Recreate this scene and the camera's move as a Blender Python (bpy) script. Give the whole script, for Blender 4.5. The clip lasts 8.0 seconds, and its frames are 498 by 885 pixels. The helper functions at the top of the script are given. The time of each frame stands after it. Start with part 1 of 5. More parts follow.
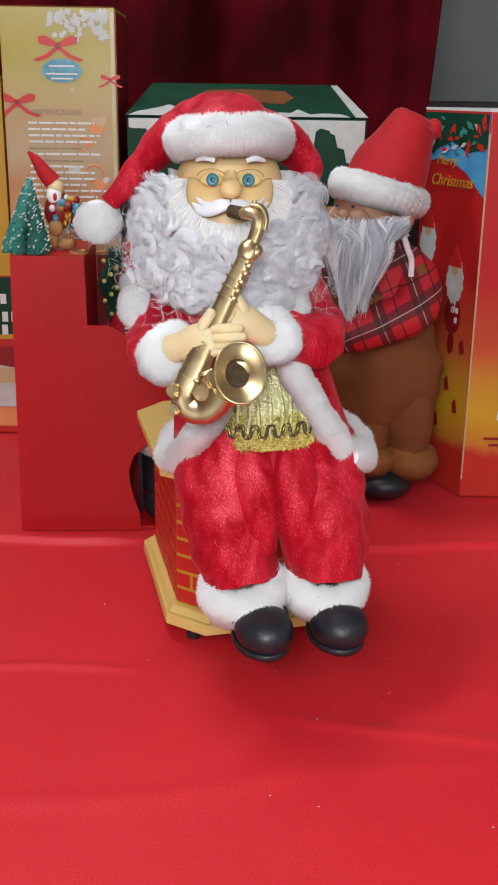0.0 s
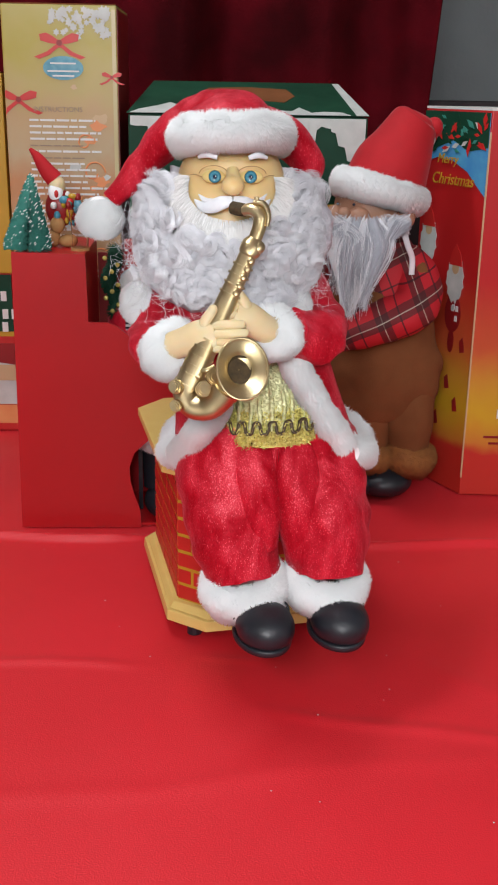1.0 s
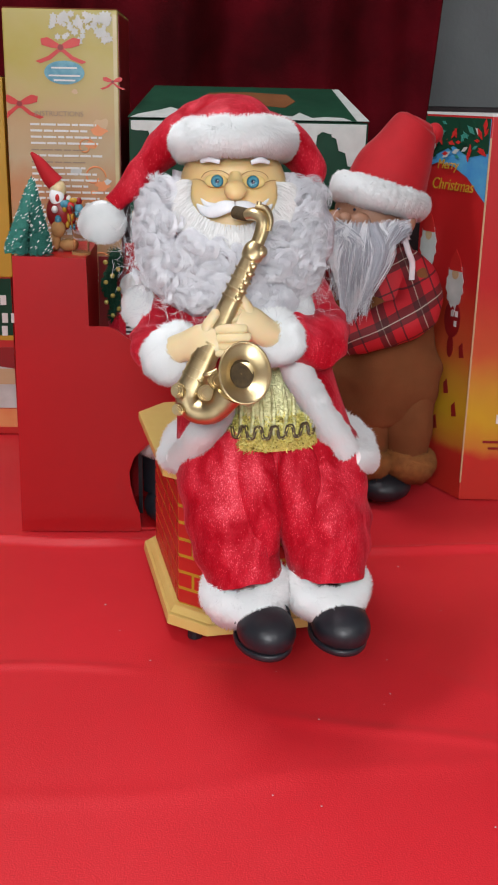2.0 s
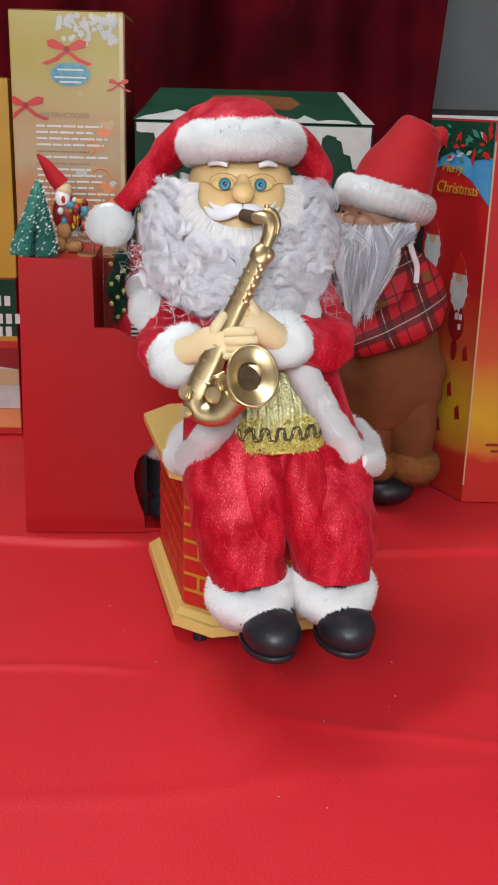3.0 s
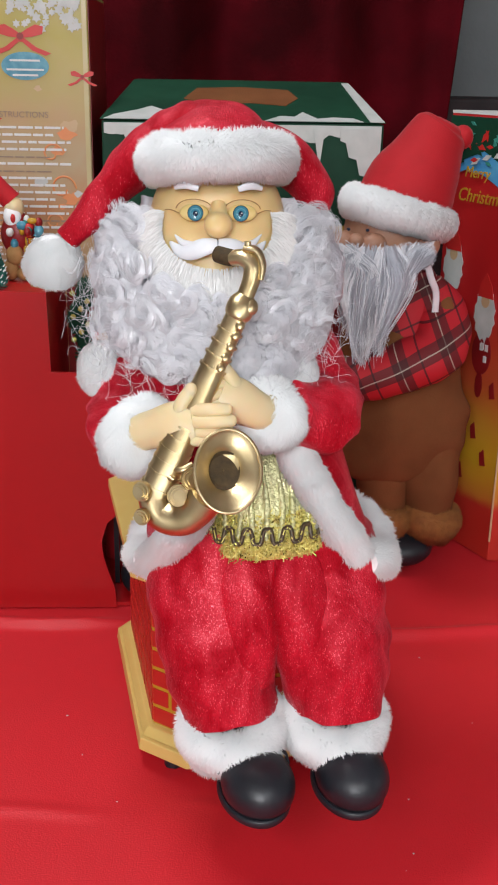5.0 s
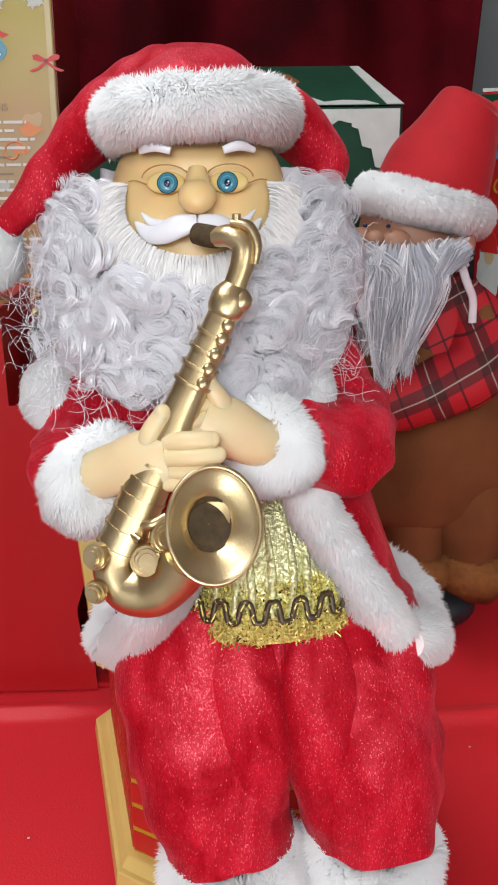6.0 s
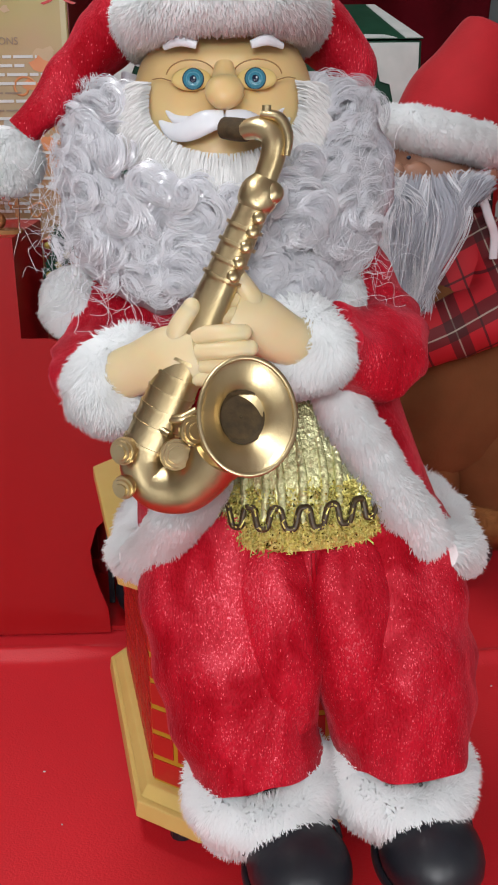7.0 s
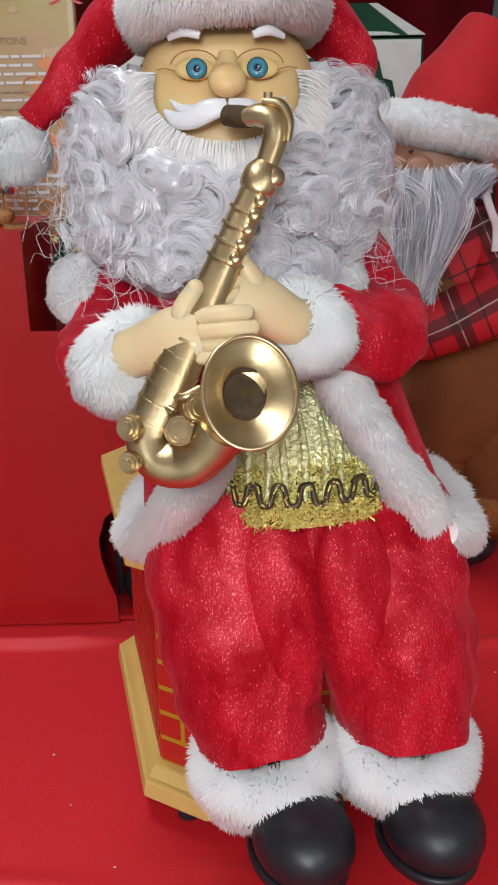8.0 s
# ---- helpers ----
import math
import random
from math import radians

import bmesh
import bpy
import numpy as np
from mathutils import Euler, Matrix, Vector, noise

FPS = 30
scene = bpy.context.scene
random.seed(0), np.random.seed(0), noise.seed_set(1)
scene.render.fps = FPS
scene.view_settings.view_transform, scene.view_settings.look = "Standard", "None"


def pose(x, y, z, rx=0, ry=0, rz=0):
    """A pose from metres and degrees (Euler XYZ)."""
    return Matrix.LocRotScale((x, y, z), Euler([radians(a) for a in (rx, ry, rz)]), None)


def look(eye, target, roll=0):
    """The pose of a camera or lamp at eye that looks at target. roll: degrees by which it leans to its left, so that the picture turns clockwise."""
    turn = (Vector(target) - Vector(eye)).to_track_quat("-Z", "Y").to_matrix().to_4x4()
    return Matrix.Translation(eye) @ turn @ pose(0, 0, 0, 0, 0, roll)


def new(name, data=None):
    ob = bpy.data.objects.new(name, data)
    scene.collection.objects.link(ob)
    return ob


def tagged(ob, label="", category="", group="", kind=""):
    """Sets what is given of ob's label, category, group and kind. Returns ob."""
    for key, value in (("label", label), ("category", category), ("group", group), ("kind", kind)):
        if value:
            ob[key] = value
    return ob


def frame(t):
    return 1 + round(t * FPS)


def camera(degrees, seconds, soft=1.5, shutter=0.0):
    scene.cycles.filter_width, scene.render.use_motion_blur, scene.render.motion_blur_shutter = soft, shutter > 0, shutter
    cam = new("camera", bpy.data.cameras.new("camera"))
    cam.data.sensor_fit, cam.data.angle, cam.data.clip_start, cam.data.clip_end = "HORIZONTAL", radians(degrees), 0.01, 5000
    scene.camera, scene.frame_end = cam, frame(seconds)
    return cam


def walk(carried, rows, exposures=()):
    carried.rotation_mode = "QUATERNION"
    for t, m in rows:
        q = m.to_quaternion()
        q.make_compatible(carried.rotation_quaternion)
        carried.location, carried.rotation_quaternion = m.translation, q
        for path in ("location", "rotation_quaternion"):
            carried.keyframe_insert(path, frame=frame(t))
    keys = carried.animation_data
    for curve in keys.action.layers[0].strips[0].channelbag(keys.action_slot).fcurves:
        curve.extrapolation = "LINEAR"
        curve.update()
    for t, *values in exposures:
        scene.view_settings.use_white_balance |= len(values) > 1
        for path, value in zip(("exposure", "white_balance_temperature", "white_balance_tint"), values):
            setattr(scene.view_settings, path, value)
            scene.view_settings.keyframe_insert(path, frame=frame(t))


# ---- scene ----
cam = camera(27.0, 8.0, soft=2.0)
PATH = [
    (0, (-0.008, -0.763, 0.419), (0.069, 1.128, -0.228), 0.8),
    (0.5, (-0.009, -0.766, 0.415), (0.068, 1.126, -0.227), 0.8),
    (1, (-0.011, -0.765, 0.417), (0.071, 1.126, -0.23), 1.0),
    (1.5, (-0.012, -0.765, 0.416), (0.074, 1.127, -0.225), 1.1),
    (3, (-0.021, -0.767, 0.418), (0.072, 1.127, -0.218), 1.5),
    (3.5, (-0.017, -0.767, 0.416), (0.073, 1.125, -0.225), 1.6),
    (4, (-0.018, -0.75, 0.415), (0.077, 1.138, -0.237), 1.6),
    (4.5, (-0.011, -0.686, 0.417), (0.078, 1.206, -0.224), 1.3),
    (4.7, (-0.005, -0.651, 0.435), (0.078, 1.225, -0.254), 1.4),
    (6, (0.016, -0.457, 0.382), (0.066, 1.452, -0.213), -0.7),
    (6.5, (0.001, -0.445, 0.343), (0.073, 1.461, -0.259), -0.1),
    (7, (0.003, -0.454, 0.345), (0.057, 1.448, -0.27), -0.6),
    (7.5, (0.003, -0.455, 0.337), (0.048, 1.449, -0.273), -0.8),
    (8, (0.005, -0.466, 0.337), (0.041, 1.441, -0.264), -1.0),
]
walk(cam, [(t, look(eye, target, roll)) for t, eye, target, roll in PATH], exposures=[(0, -0.60), (4, -0.60), (6, -0.56), (6.5, -0.44), (7, -0.80), (8, -0.80)])


# ---- light ----
world = bpy.data.worlds.new("shop_air")
scene.world = world
world.use_nodes = True
world.node_tree.nodes["Background"].inputs[0].default_value = (0.8, 0.87, 1.0, 1)
world.node_tree.nodes["Background"].inputs[1].default_value = 0.02


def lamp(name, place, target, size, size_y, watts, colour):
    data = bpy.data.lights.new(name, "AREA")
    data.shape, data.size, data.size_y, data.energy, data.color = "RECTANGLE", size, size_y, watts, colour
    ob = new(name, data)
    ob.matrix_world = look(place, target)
    return tagged(ob, "unseen white area lamp", "light", kind="structure")


# Overhead area lamps stand in for unseen shop lighting.
lamp("overhead_lamp", (-0.36, 0.22, 1.42), (0.04, -0.12, 0.0), 0.30, 0.10, 10.0, (0.95, 0.98, 1.0))
lamp("overhead_lamp", (0.05, -1.45, 1.30), (0.0, -0.15, 0.2), 1.3, 0.16, 6, (0.95, 0.98, 1.0))
# Unseen fill lamp added to brighten the display from the front.
lamp("front_fill_lamp", (-0.12, -1.15, 0.66), (0.02, -0.1, 0.22), 0.4, 0.25, 11.5, (0.97, 0.98, 1.0))
# Pair added only to fill the room with more bounced light.
lamp("overhead_lamp", (-1.1, -2.1, 1.86), (-1.1, -2.1, 0.0), 0.2, 1.2, 22, (0.95, 0.98, 1.0))
lamp("overhead_lamp", (1.1, -2.1, 1.86), (1.1, -2.1, 0.0), 0.2, 1.2, 22, (0.95, 0.98, 1.0))


# ---- materials ----
def mat(name, colour, rough=0.5, metal=0.0, second=None, scale=30.0, mix=0.5, bump=0.0, bump_scale=200.0, sheen=0.0,
        coat=0.0, sub=0.0, alpha=1.0, detail=4.0, spec=0.5, rough_var=0.0, sheen_tint=None, trans=0.0, bump_depth=0.4):
    """A procedural surface: two-colour noise, a finer noise as relief, and roughness that varies."""
    m = bpy.data.materials.new(name)
    m.use_nodes = True
    n, k = m.node_tree.nodes, m.node_tree.links
    p = n["Principled BSDF"]
    co = n.new("ShaderNodeTexCoord")
    p.inputs["Roughness"].default_value, p.inputs["Metallic"].default_value = rough, metal
    p.inputs["Base Color"].default_value = (*colour, 1)
    p.inputs["Specular IOR Level"].default_value = spec
    p.inputs["Sheen Weight"].default_value = sheen
    p.inputs["Sheen Roughness"].default_value = 0.35
    if sheen_tint:
        p.inputs["Sheen Tint"].default_value = (*sheen_tint, 1)
    p.inputs["Coat Weight"].default_value = coat
    p.inputs["Coat Roughness"].default_value = 0.15
    if sub:
        p.inputs["Subsurface Weight"].default_value = sub
        p.inputs["Subsurface Scale"].default_value = 0.004
        p.inputs["Subsurface Radius"].default_value = (1, 0.5, 0.25)
    if second:
        tex = n.new("ShaderNodeTexNoise")
        tex.inputs["Scale"].default_value, tex.inputs["Detail"].default_value = scale, detail
        k.new(co.outputs["Object"], tex.inputs["Vector"])
        ramp = n.new("ShaderNodeValToRGB")
        ramp.color_ramp.elements[0].position, ramp.color_ramp.elements[1].position = 0.5 - mix / 2, 0.5 + mix / 2
        ramp.color_ramp.elements[0].color, ramp.color_ramp.elements[1].color = (*colour, 1), (*second, 1)
        k.new(tex.outputs["Fac"], ramp.inputs["Fac"])
        k.new(ramp.outputs["Color"], p.inputs["Base Color"])
    if rough_var:
        tex = n.new("ShaderNodeTexNoise")
        tex.inputs["Scale"].default_value = scale * 2.3
        k.new(co.outputs["Object"], tex.inputs["Vector"])
        ran = n.new("ShaderNodeMapRange")
        ran.inputs["To Min"].default_value, ran.inputs["To Max"].default_value = max(rough - rough_var, 0.02), rough + rough_var
        k.new(tex.outputs["Fac"], ran.inputs["Value"])
        k.new(ran.outputs["Result"], p.inputs["Roughness"])
    if bump:
        tex = n.new("ShaderNodeTexNoise")
        tex.inputs["Scale"].default_value, tex.inputs["Detail"].default_value = bump_scale, 3
        k.new(co.outputs["Object"], tex.inputs["Vector"])
        b = n.new("ShaderNodeBump")
        b.inputs["Strength"].default_value, b.inputs["Distance"].default_value = bump, bump_depth / bump_scale
        k.new(tex.outputs["Fac"], b.inputs["Height"])
        k.new(b.outputs["Normal"], p.inputs["Normal"])
    if trans:
        tl, mx = n.new("ShaderNodeBsdfTranslucent"), n.new("ShaderNodeMixShader")
        tl.inputs["Color"].default_value = (*colour, 1)
        mx.inputs["Fac"].default_value = trans
        k.new(p.outputs[0], mx.inputs[1])
        k.new(tl.outputs[0], mx.inputs[2])
        k.new(mx.outputs[0], n["Material Output"].inputs["Surface"])
    return m


def plush():
    """Crushed red velvet: patches of pile whose sheen is partly painted in the colour, with glittering fibres along
    them.
    """
    m = mat("red_plush", (0.50, 0.004, 0.018), 0.45, sheen=0.25, sheen_tint=(1, 0.25, 0.32))
    n, k = m.node_tree.nodes, m.node_tree.links
    p = n["Principled BSDF"]
    co, grain = n.new("ShaderNodeTexCoord"), n.new("ShaderNodeMapping")
    grain.inputs["Scale"].default_value = (1.0, 1.0, 0.45)
    k.new(co.outputs["Object"], grain.inputs["Vector"])

    def noise(scale, detail, twist=0.0, source=co.outputs["Object"]):
        t = n.new("ShaderNodeTexNoise")
        t.inputs["Scale"].default_value, t.inputs["Detail"].default_value, t.inputs["Distortion"].default_value = scale, detail, twist
        k.new(source, t.inputs["Vector"])
        return t.outputs["Fac"]

    def span(value, a, b, lo, hi):
        t = n.new("ShaderNodeMapRange")
        for name, x in (("From Min", a), ("From Max", b), ("To Min", lo), ("To Max", hi)):
            t.inputs[name].default_value = x
        k.new(value, t.inputs["Value"])
        return t.outputs["Result"]

    patch = noise(42, 4, 1.2, grain.outputs["Vector"])
    fibre = noise(1100, 2, 0.0, grain.outputs["Vector"])
    ramp = n.new("ShaderNodeValToRGB")
    e = ramp.color_ramp.elements
    e[0].position, e[0].color = 0.28, (0.34, 0.002, 0.009, 1)
    e[1].position, e[1].color = 0.68, (0.62, 0.010, 0.032, 1)
    both = n.new("ShaderNodeMath")
    both.operation, both.inputs[1].default_value = "MULTIPLY_ADD", 0.45
    k.new(fibre, both.inputs[0])
    k.new(span(patch, 0.0, 1.0, -0.22, 0.78), both.inputs[2])
    k.new(both.outputs[0], ramp.inputs["Fac"])
    vor = n.new("ShaderNodeTexVoronoi")
    vor.inputs["Scale"].default_value = 2700
    k.new(grain.outputs["Vector"], vor.inputs["Vector"])
    sep = n.new("ShaderNodeSeparateColor")
    k.new(vor.outputs["Color"], sep.inputs["Color"])
    limit = span(patch, 0.40, 0.66, 0.99, 0.86)
    fleck, mixed = n.new("ShaderNodeMath"), n.new("ShaderNodeMixRGB")
    fleck.operation = "GREATER_THAN"
    k.new(sep.outputs["Green"], fleck.inputs[0])
    k.new(limit, fleck.inputs[1])
    k.new(fleck.outputs[0], mixed.inputs["Fac"])
    k.new(ramp.outputs["Color"], mixed.inputs["Color1"])
    mixed.inputs["Color2"].default_value = (0.85, 0.12, 0.16, 1)
    k.new(mixed.outputs["Color"], p.inputs["Base Color"])
    half = n.new("ShaderNodeMath")
    half.operation, half.inputs[1].default_value = "MULTIPLY", 0.7
    k.new(fleck.outputs[0], half.inputs[0])
    k.new(half.outputs[0], p.inputs["Metallic"])
    p.inputs["Specular Tint"].default_value = (1.0, 0.40, 0.46, 1)
    k.new(span(patch, 0.35, 0.70, 0.2, 1.0), p.inputs["Specular IOR Level"])
    k.new(span(patch, 0.35, 0.70, 0.60, 0.36), p.inputs["Roughness"])
    deep, fine = n.new("ShaderNodeBump"), n.new("ShaderNodeBump")
    deep.inputs["Strength"].default_value, deep.inputs["Distance"].default_value = 0.30, 0.004
    k.new(noise(34, 2, 1.8), deep.inputs["Height"])
    fine.inputs["Strength"].default_value, fine.inputs["Distance"].default_value = 0.9, 0.0007
    k.new(fibre, fine.inputs["Height"])
    k.new(deep.outputs["Normal"], fine.inputs["Normal"])
    k.new(fine.outputs["Normal"], p.inputs["Normal"])
    return m


M_CLOTH = mat("red_nonwoven", (0.70, 0.016, 0.028), 0.5, second=(0.63, 0.012, 0.021), scale=6, bump=0.5, bump_scale=800, rough_var=0.1, sheen=0.15, sheen_tint=(1, 0.5, 0.5))
M_CARD = mat("red_card", (0.46, 0.006, 0.010), 0.38, second=(0.41, 0.005, 0.008), scale=9, bump=0.05, bump_scale=300)
# Strong tone noise also paints fold shade into the curtain's colour.
M_VELVET = mat("dark_velvet", (0.115, 0.002, 0.007), 0.9, second=(0.035, 0.0006, 0.0020), scale=7, bump=0.6, bump_scale=250, spec=0.1, mix=0.3)
M_PLUSH = plush()
M_FUR = mat("white_fur", (0.97, 0.98, 0.985), 0.8, second=(0.94, 0.96, 0.97), scale=160, spec=0.2, sheen=0.5)
M_HAIR = mat("silver_hair", (0.82, 0.82, 0.86), 0.22, second=(0.70, 0.70, 0.75), scale=110, spec=0.9)
M_FRINGE = mat("white_fringe", (0.95, 0.94, 0.93), 0.4, second=(0.90, 0.89, 0.88), scale=160, spec=0.5)
# Darker copy of the hair that paints the shade between ringlets.
M_HAIR_SHADE = mat("hair_gap_shade", (0.62, 0.61, 0.66), 0.5, second=(0.40, 0.39, 0.44), scale=150, bump=1.0, bump_scale=260)
M_SKIN = mat("vinyl_skin", (0.80, 0.57, 0.27), 0.40, second=(0.78, 0.54, 0.25), scale=40, sub=0.3)
M_SKIN_PALE = mat("vinyl_palm", (0.78, 0.63, 0.38), 0.42, second=(0.76, 0.59, 0.33), scale=60, sub=0.25)
M_PAINT = mat("white_paint", (0.86, 0.88, 0.92), 0.3, second=(0.80, 0.82, 0.88), scale=200)
M_BLUE = mat("eye_blue", (0.035, 0.19, 0.28), 0.2, second=(0.07, 0.27, 0.36), scale=900)
M_EYE_DARK = mat("eye_dark", (0.01, 0.02, 0.05), 0.15)
M_EYE_YELLOW = mat("eye_yellow", (0.72, 0.52, 0.18), 0.35, second=(0.76, 0.58, 0.24), scale=200)
M_LINE = mat("lid_line", (0.42, 0.22, 0.08), 0.5)
M_GOLD = mat("gold_paint", (0.70, 0.57, 0.34), 0.34, metal=1.0, second=(0.54, 0.41, 0.21), scale=45, bump=0.15, bump_scale=900, rough_var=0.09)
# Dark gold of the mouthpiece, also the painted shade in the bell.
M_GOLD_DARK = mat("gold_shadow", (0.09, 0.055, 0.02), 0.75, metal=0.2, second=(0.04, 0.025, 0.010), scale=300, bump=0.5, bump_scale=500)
M_LAME = mat("gold_lame", (0.80, 0.82, 0.50), 0.26, metal=0.6, second=(0.66, 0.66, 0.30), scale=70, bump=0.9, bump_scale=420, bump_depth=0.8)
M_SEQUIN = mat("gold_sequin", (0.98, 0.90, 0.34), 0.22, metal=0.6, second=(0.78, 0.70, 0.14), scale=500, bump=1.0, bump_scale=900, bump_depth=1.0)
M_BRAID = mat("dark_braid", (0.035, 0.028, 0.022), 0.4, metal=0.2, second=(0.10, 0.06, 0.02), scale=700)
M_BLACK = mat("black_vinyl", (0.010, 0.012, 0.017), 0.40, second=(0.017, 0.019, 0.026), scale=60, bump=0.12, bump_scale=350, rough_var=0.08)
M_YELLOW = mat("yellow_plastic", (0.72, 0.53, 0.17), 0.38, second=(0.68, 0.48, 0.14), scale=50)
M_BRICK = mat("red_brick_print", (0.55, 0.025, 0.02), 0.42, second=(0.48, 0.02, 0.015), scale=60)
M_FELT = mat("red_felt", (0.50, 0.006, 0.014), 0.8, second=(0.42, 0.004, 0.010), scale=60, bump=0.5, bump_scale=700, sheen=0.1)
M_BROWN = mat("brown_suede", (0.22, 0.082, 0.030), 0.9, second=(0.15, 0.054, 0.019), scale=25, bump=0.5, bump_scale=500, spec=0.2)
M_BROWN_FUR = mat("brown_fur", (0.40, 0.15, 0.035), 0.8, second=(0.26, 0.09, 0.022), scale=150)
M_GREEN = mat("green_card", (0.008, 0.062, 0.032), 0.6, second=(0.004, 0.036, 0.019), scale=18, spec=0.25, rough_var=0.12)
M_SNOW = mat("snow_print", (0.62, 0.64, 0.62), 0.45, second=(0.48, 0.52, 0.50), scale=60)
M_YBOX = mat("yellow_print", (0.50, 0.40, 0.10), 0.36, second=(0.54, 0.46, 0.20), scale=12)
M_PEACH = mat("peach_print", (0.56, 0.36, 0.20), 0.38, second=(0.55, 0.42, 0.24), scale=26)
M_ORANGE = mat("orange_print", (0.72, 0.22, 0.08), 0.4, second=(0.76, 0.36, 0.14), scale=30)
M_YEL = mat("yolk_yellow", (0.56, 0.33, 0.03), 0.4, second=(0.50, 0.29, 0.02), scale=20)
M_REDP = mat("red_print", (0.60, 0.03, 0.025), 0.38, second=(0.52, 0.02, 0.02), scale=25)
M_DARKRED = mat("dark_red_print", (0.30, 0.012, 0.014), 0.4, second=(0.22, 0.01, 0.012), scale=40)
M_TEAL = mat("teal_print", (0.03, 0.22, 0.33), 0.35, second=(0.15, 0.40, 0.50), scale=120)
M_SKY = mat("blue_print", (0.05, 0.25, 0.60), 0.4, second=(0.10, 0.40, 0.65), scale=60)
M_SKIN_DULL = mat("dull_skin", (0.42, 0.22, 0.14), 0.5, second=(0.34, 0.16, 0.10), scale=60)
M_FOIL = mat("pale_foil", (0.55, 0.48, 0.26), 0.3, second=(0.50, 0.42, 0.20), scale=40)
M_HAIR_GREY = mat("grey_hair", (0.52, 0.53, 0.59), 0.22, second=(0.40, 0.41, 0.47), scale=70, spec=0.9)
M_INK = mat("grey_ink", (0.30, 0.22, 0.16), 0.5)
M_WHITE = mat("white_print", (0.75, 0.76, 0.74), 0.45, second=(0.66, 0.67, 0.66), scale=50)
M_TREE = mat("tree_bristle", (0.03, 0.22, 0.17), 0.6, second=(0.05, 0.30, 0.24), scale=300)
M_WALL = mat("grey_wall", (0.24, 0.26, 0.27), 0.85, second=(0.20, 0.215, 0.225), scale=10, bump=0.3, bump_scale=120)
M_ROOM = mat("pale_wall", (0.80, 0.80, 0.78), 0.85, second=(0.74, 0.74, 0.73), scale=4, bump=0.2, bump_scale=60)
M_FLOOR = mat("grey_floor", (0.45, 0.44, 0.43), 0.5, second=(0.38, 0.37, 0.36), scale=8)
M_BEAR = mat("tan_plush", (0.45, 0.24, 0.09), 0.8, second=(0.36, 0.18, 0.06), scale=200)
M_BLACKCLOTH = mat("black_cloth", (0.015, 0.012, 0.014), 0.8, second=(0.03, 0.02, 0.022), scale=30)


def plaid():
    """Red tartan with dark bands and thin pale threads, woven along two directions."""
    m = bpy.data.materials.new("red_tartan")
    m.use_nodes = True
    n, k = m.node_tree.nodes, m.node_tree.links
    p = n["Principled BSDF"]
    p.inputs["Roughness"].default_value = 0.7
    co = n.new("ShaderNodeTexCoord")
    sep = n.new("ShaderNodeSeparateXYZ")
    turn = n.new("ShaderNodeMapping")
    turn.inputs["Rotation"].default_value = (0, radians(24), radians(8))
    k.new(co.outputs["Object"], turn.inputs["Vector"])
    k.new(turn.outputs["Vector"], sep.inputs["Vector"])

    def wave(out, size, shift):
        a = n.new("ShaderNodeMath"); a.operation = "MULTIPLY_ADD"
        a.inputs[1].default_value, a.inputs[2].default_value = 1 / size, shift
        k.new(out, a.inputs[0])
        b = n.new("ShaderNodeMath"); b.operation = "FRACT"
        k.new(a.outputs[0], b.inputs[0])
        return b.outputs[0]

    def band(out, lo, hi):
        a = n.new("ShaderNodeMath"); a.operation = "GREATER_THAN"; a.inputs[1].default_value = lo
        b = n.new("ShaderNodeMath"); b.operation = "LESS_THAN"; b.inputs[1].default_value = hi
        c = n.new("ShaderNodeMath"); c.operation = "MULTIPLY"
        k.new(out, a.inputs[0]); k.new(out, b.inputs[0]); k.new(a.outputs[0], c.inputs[0]); k.new(b.outputs[0], c.inputs[1])
        return c.outputs[0]

    base = n.new("ShaderNodeRGB"); base.outputs[0].default_value = (0.50, 0.01, 0.02, 1)
    colour = base.outputs[0]
    for out, size in ((sep.outputs["X"], 0.040), (sep.outputs["Z"], 0.042)):
        w = wave(out, size, 0.3)
        for lo, hi, tint, amount in ((0.05, 0.38, (0.04, 0.008, 0.010, 1), 0.75), (0.19, 0.215, (0.6, 0.56, 0.46, 1), 0.55), (0.62, 0.66, (0.03, 0.005, 0.008, 1), 0.8)):
            mx = n.new("ShaderNodeMixRGB")
            sc = n.new("ShaderNodeMath"); sc.operation = "MULTIPLY"; sc.inputs[1].default_value = amount
            k.new(band(w, lo, hi), sc.inputs[0])
            k.new(sc.outputs[0], mx.inputs["Fac"])
            k.new(colour, mx.inputs["Color1"])
            mx.inputs["Color2"].default_value = tint
            colour = mx.outputs["Color"]
    k.new(colour, p.inputs["Base Color"])
    return m


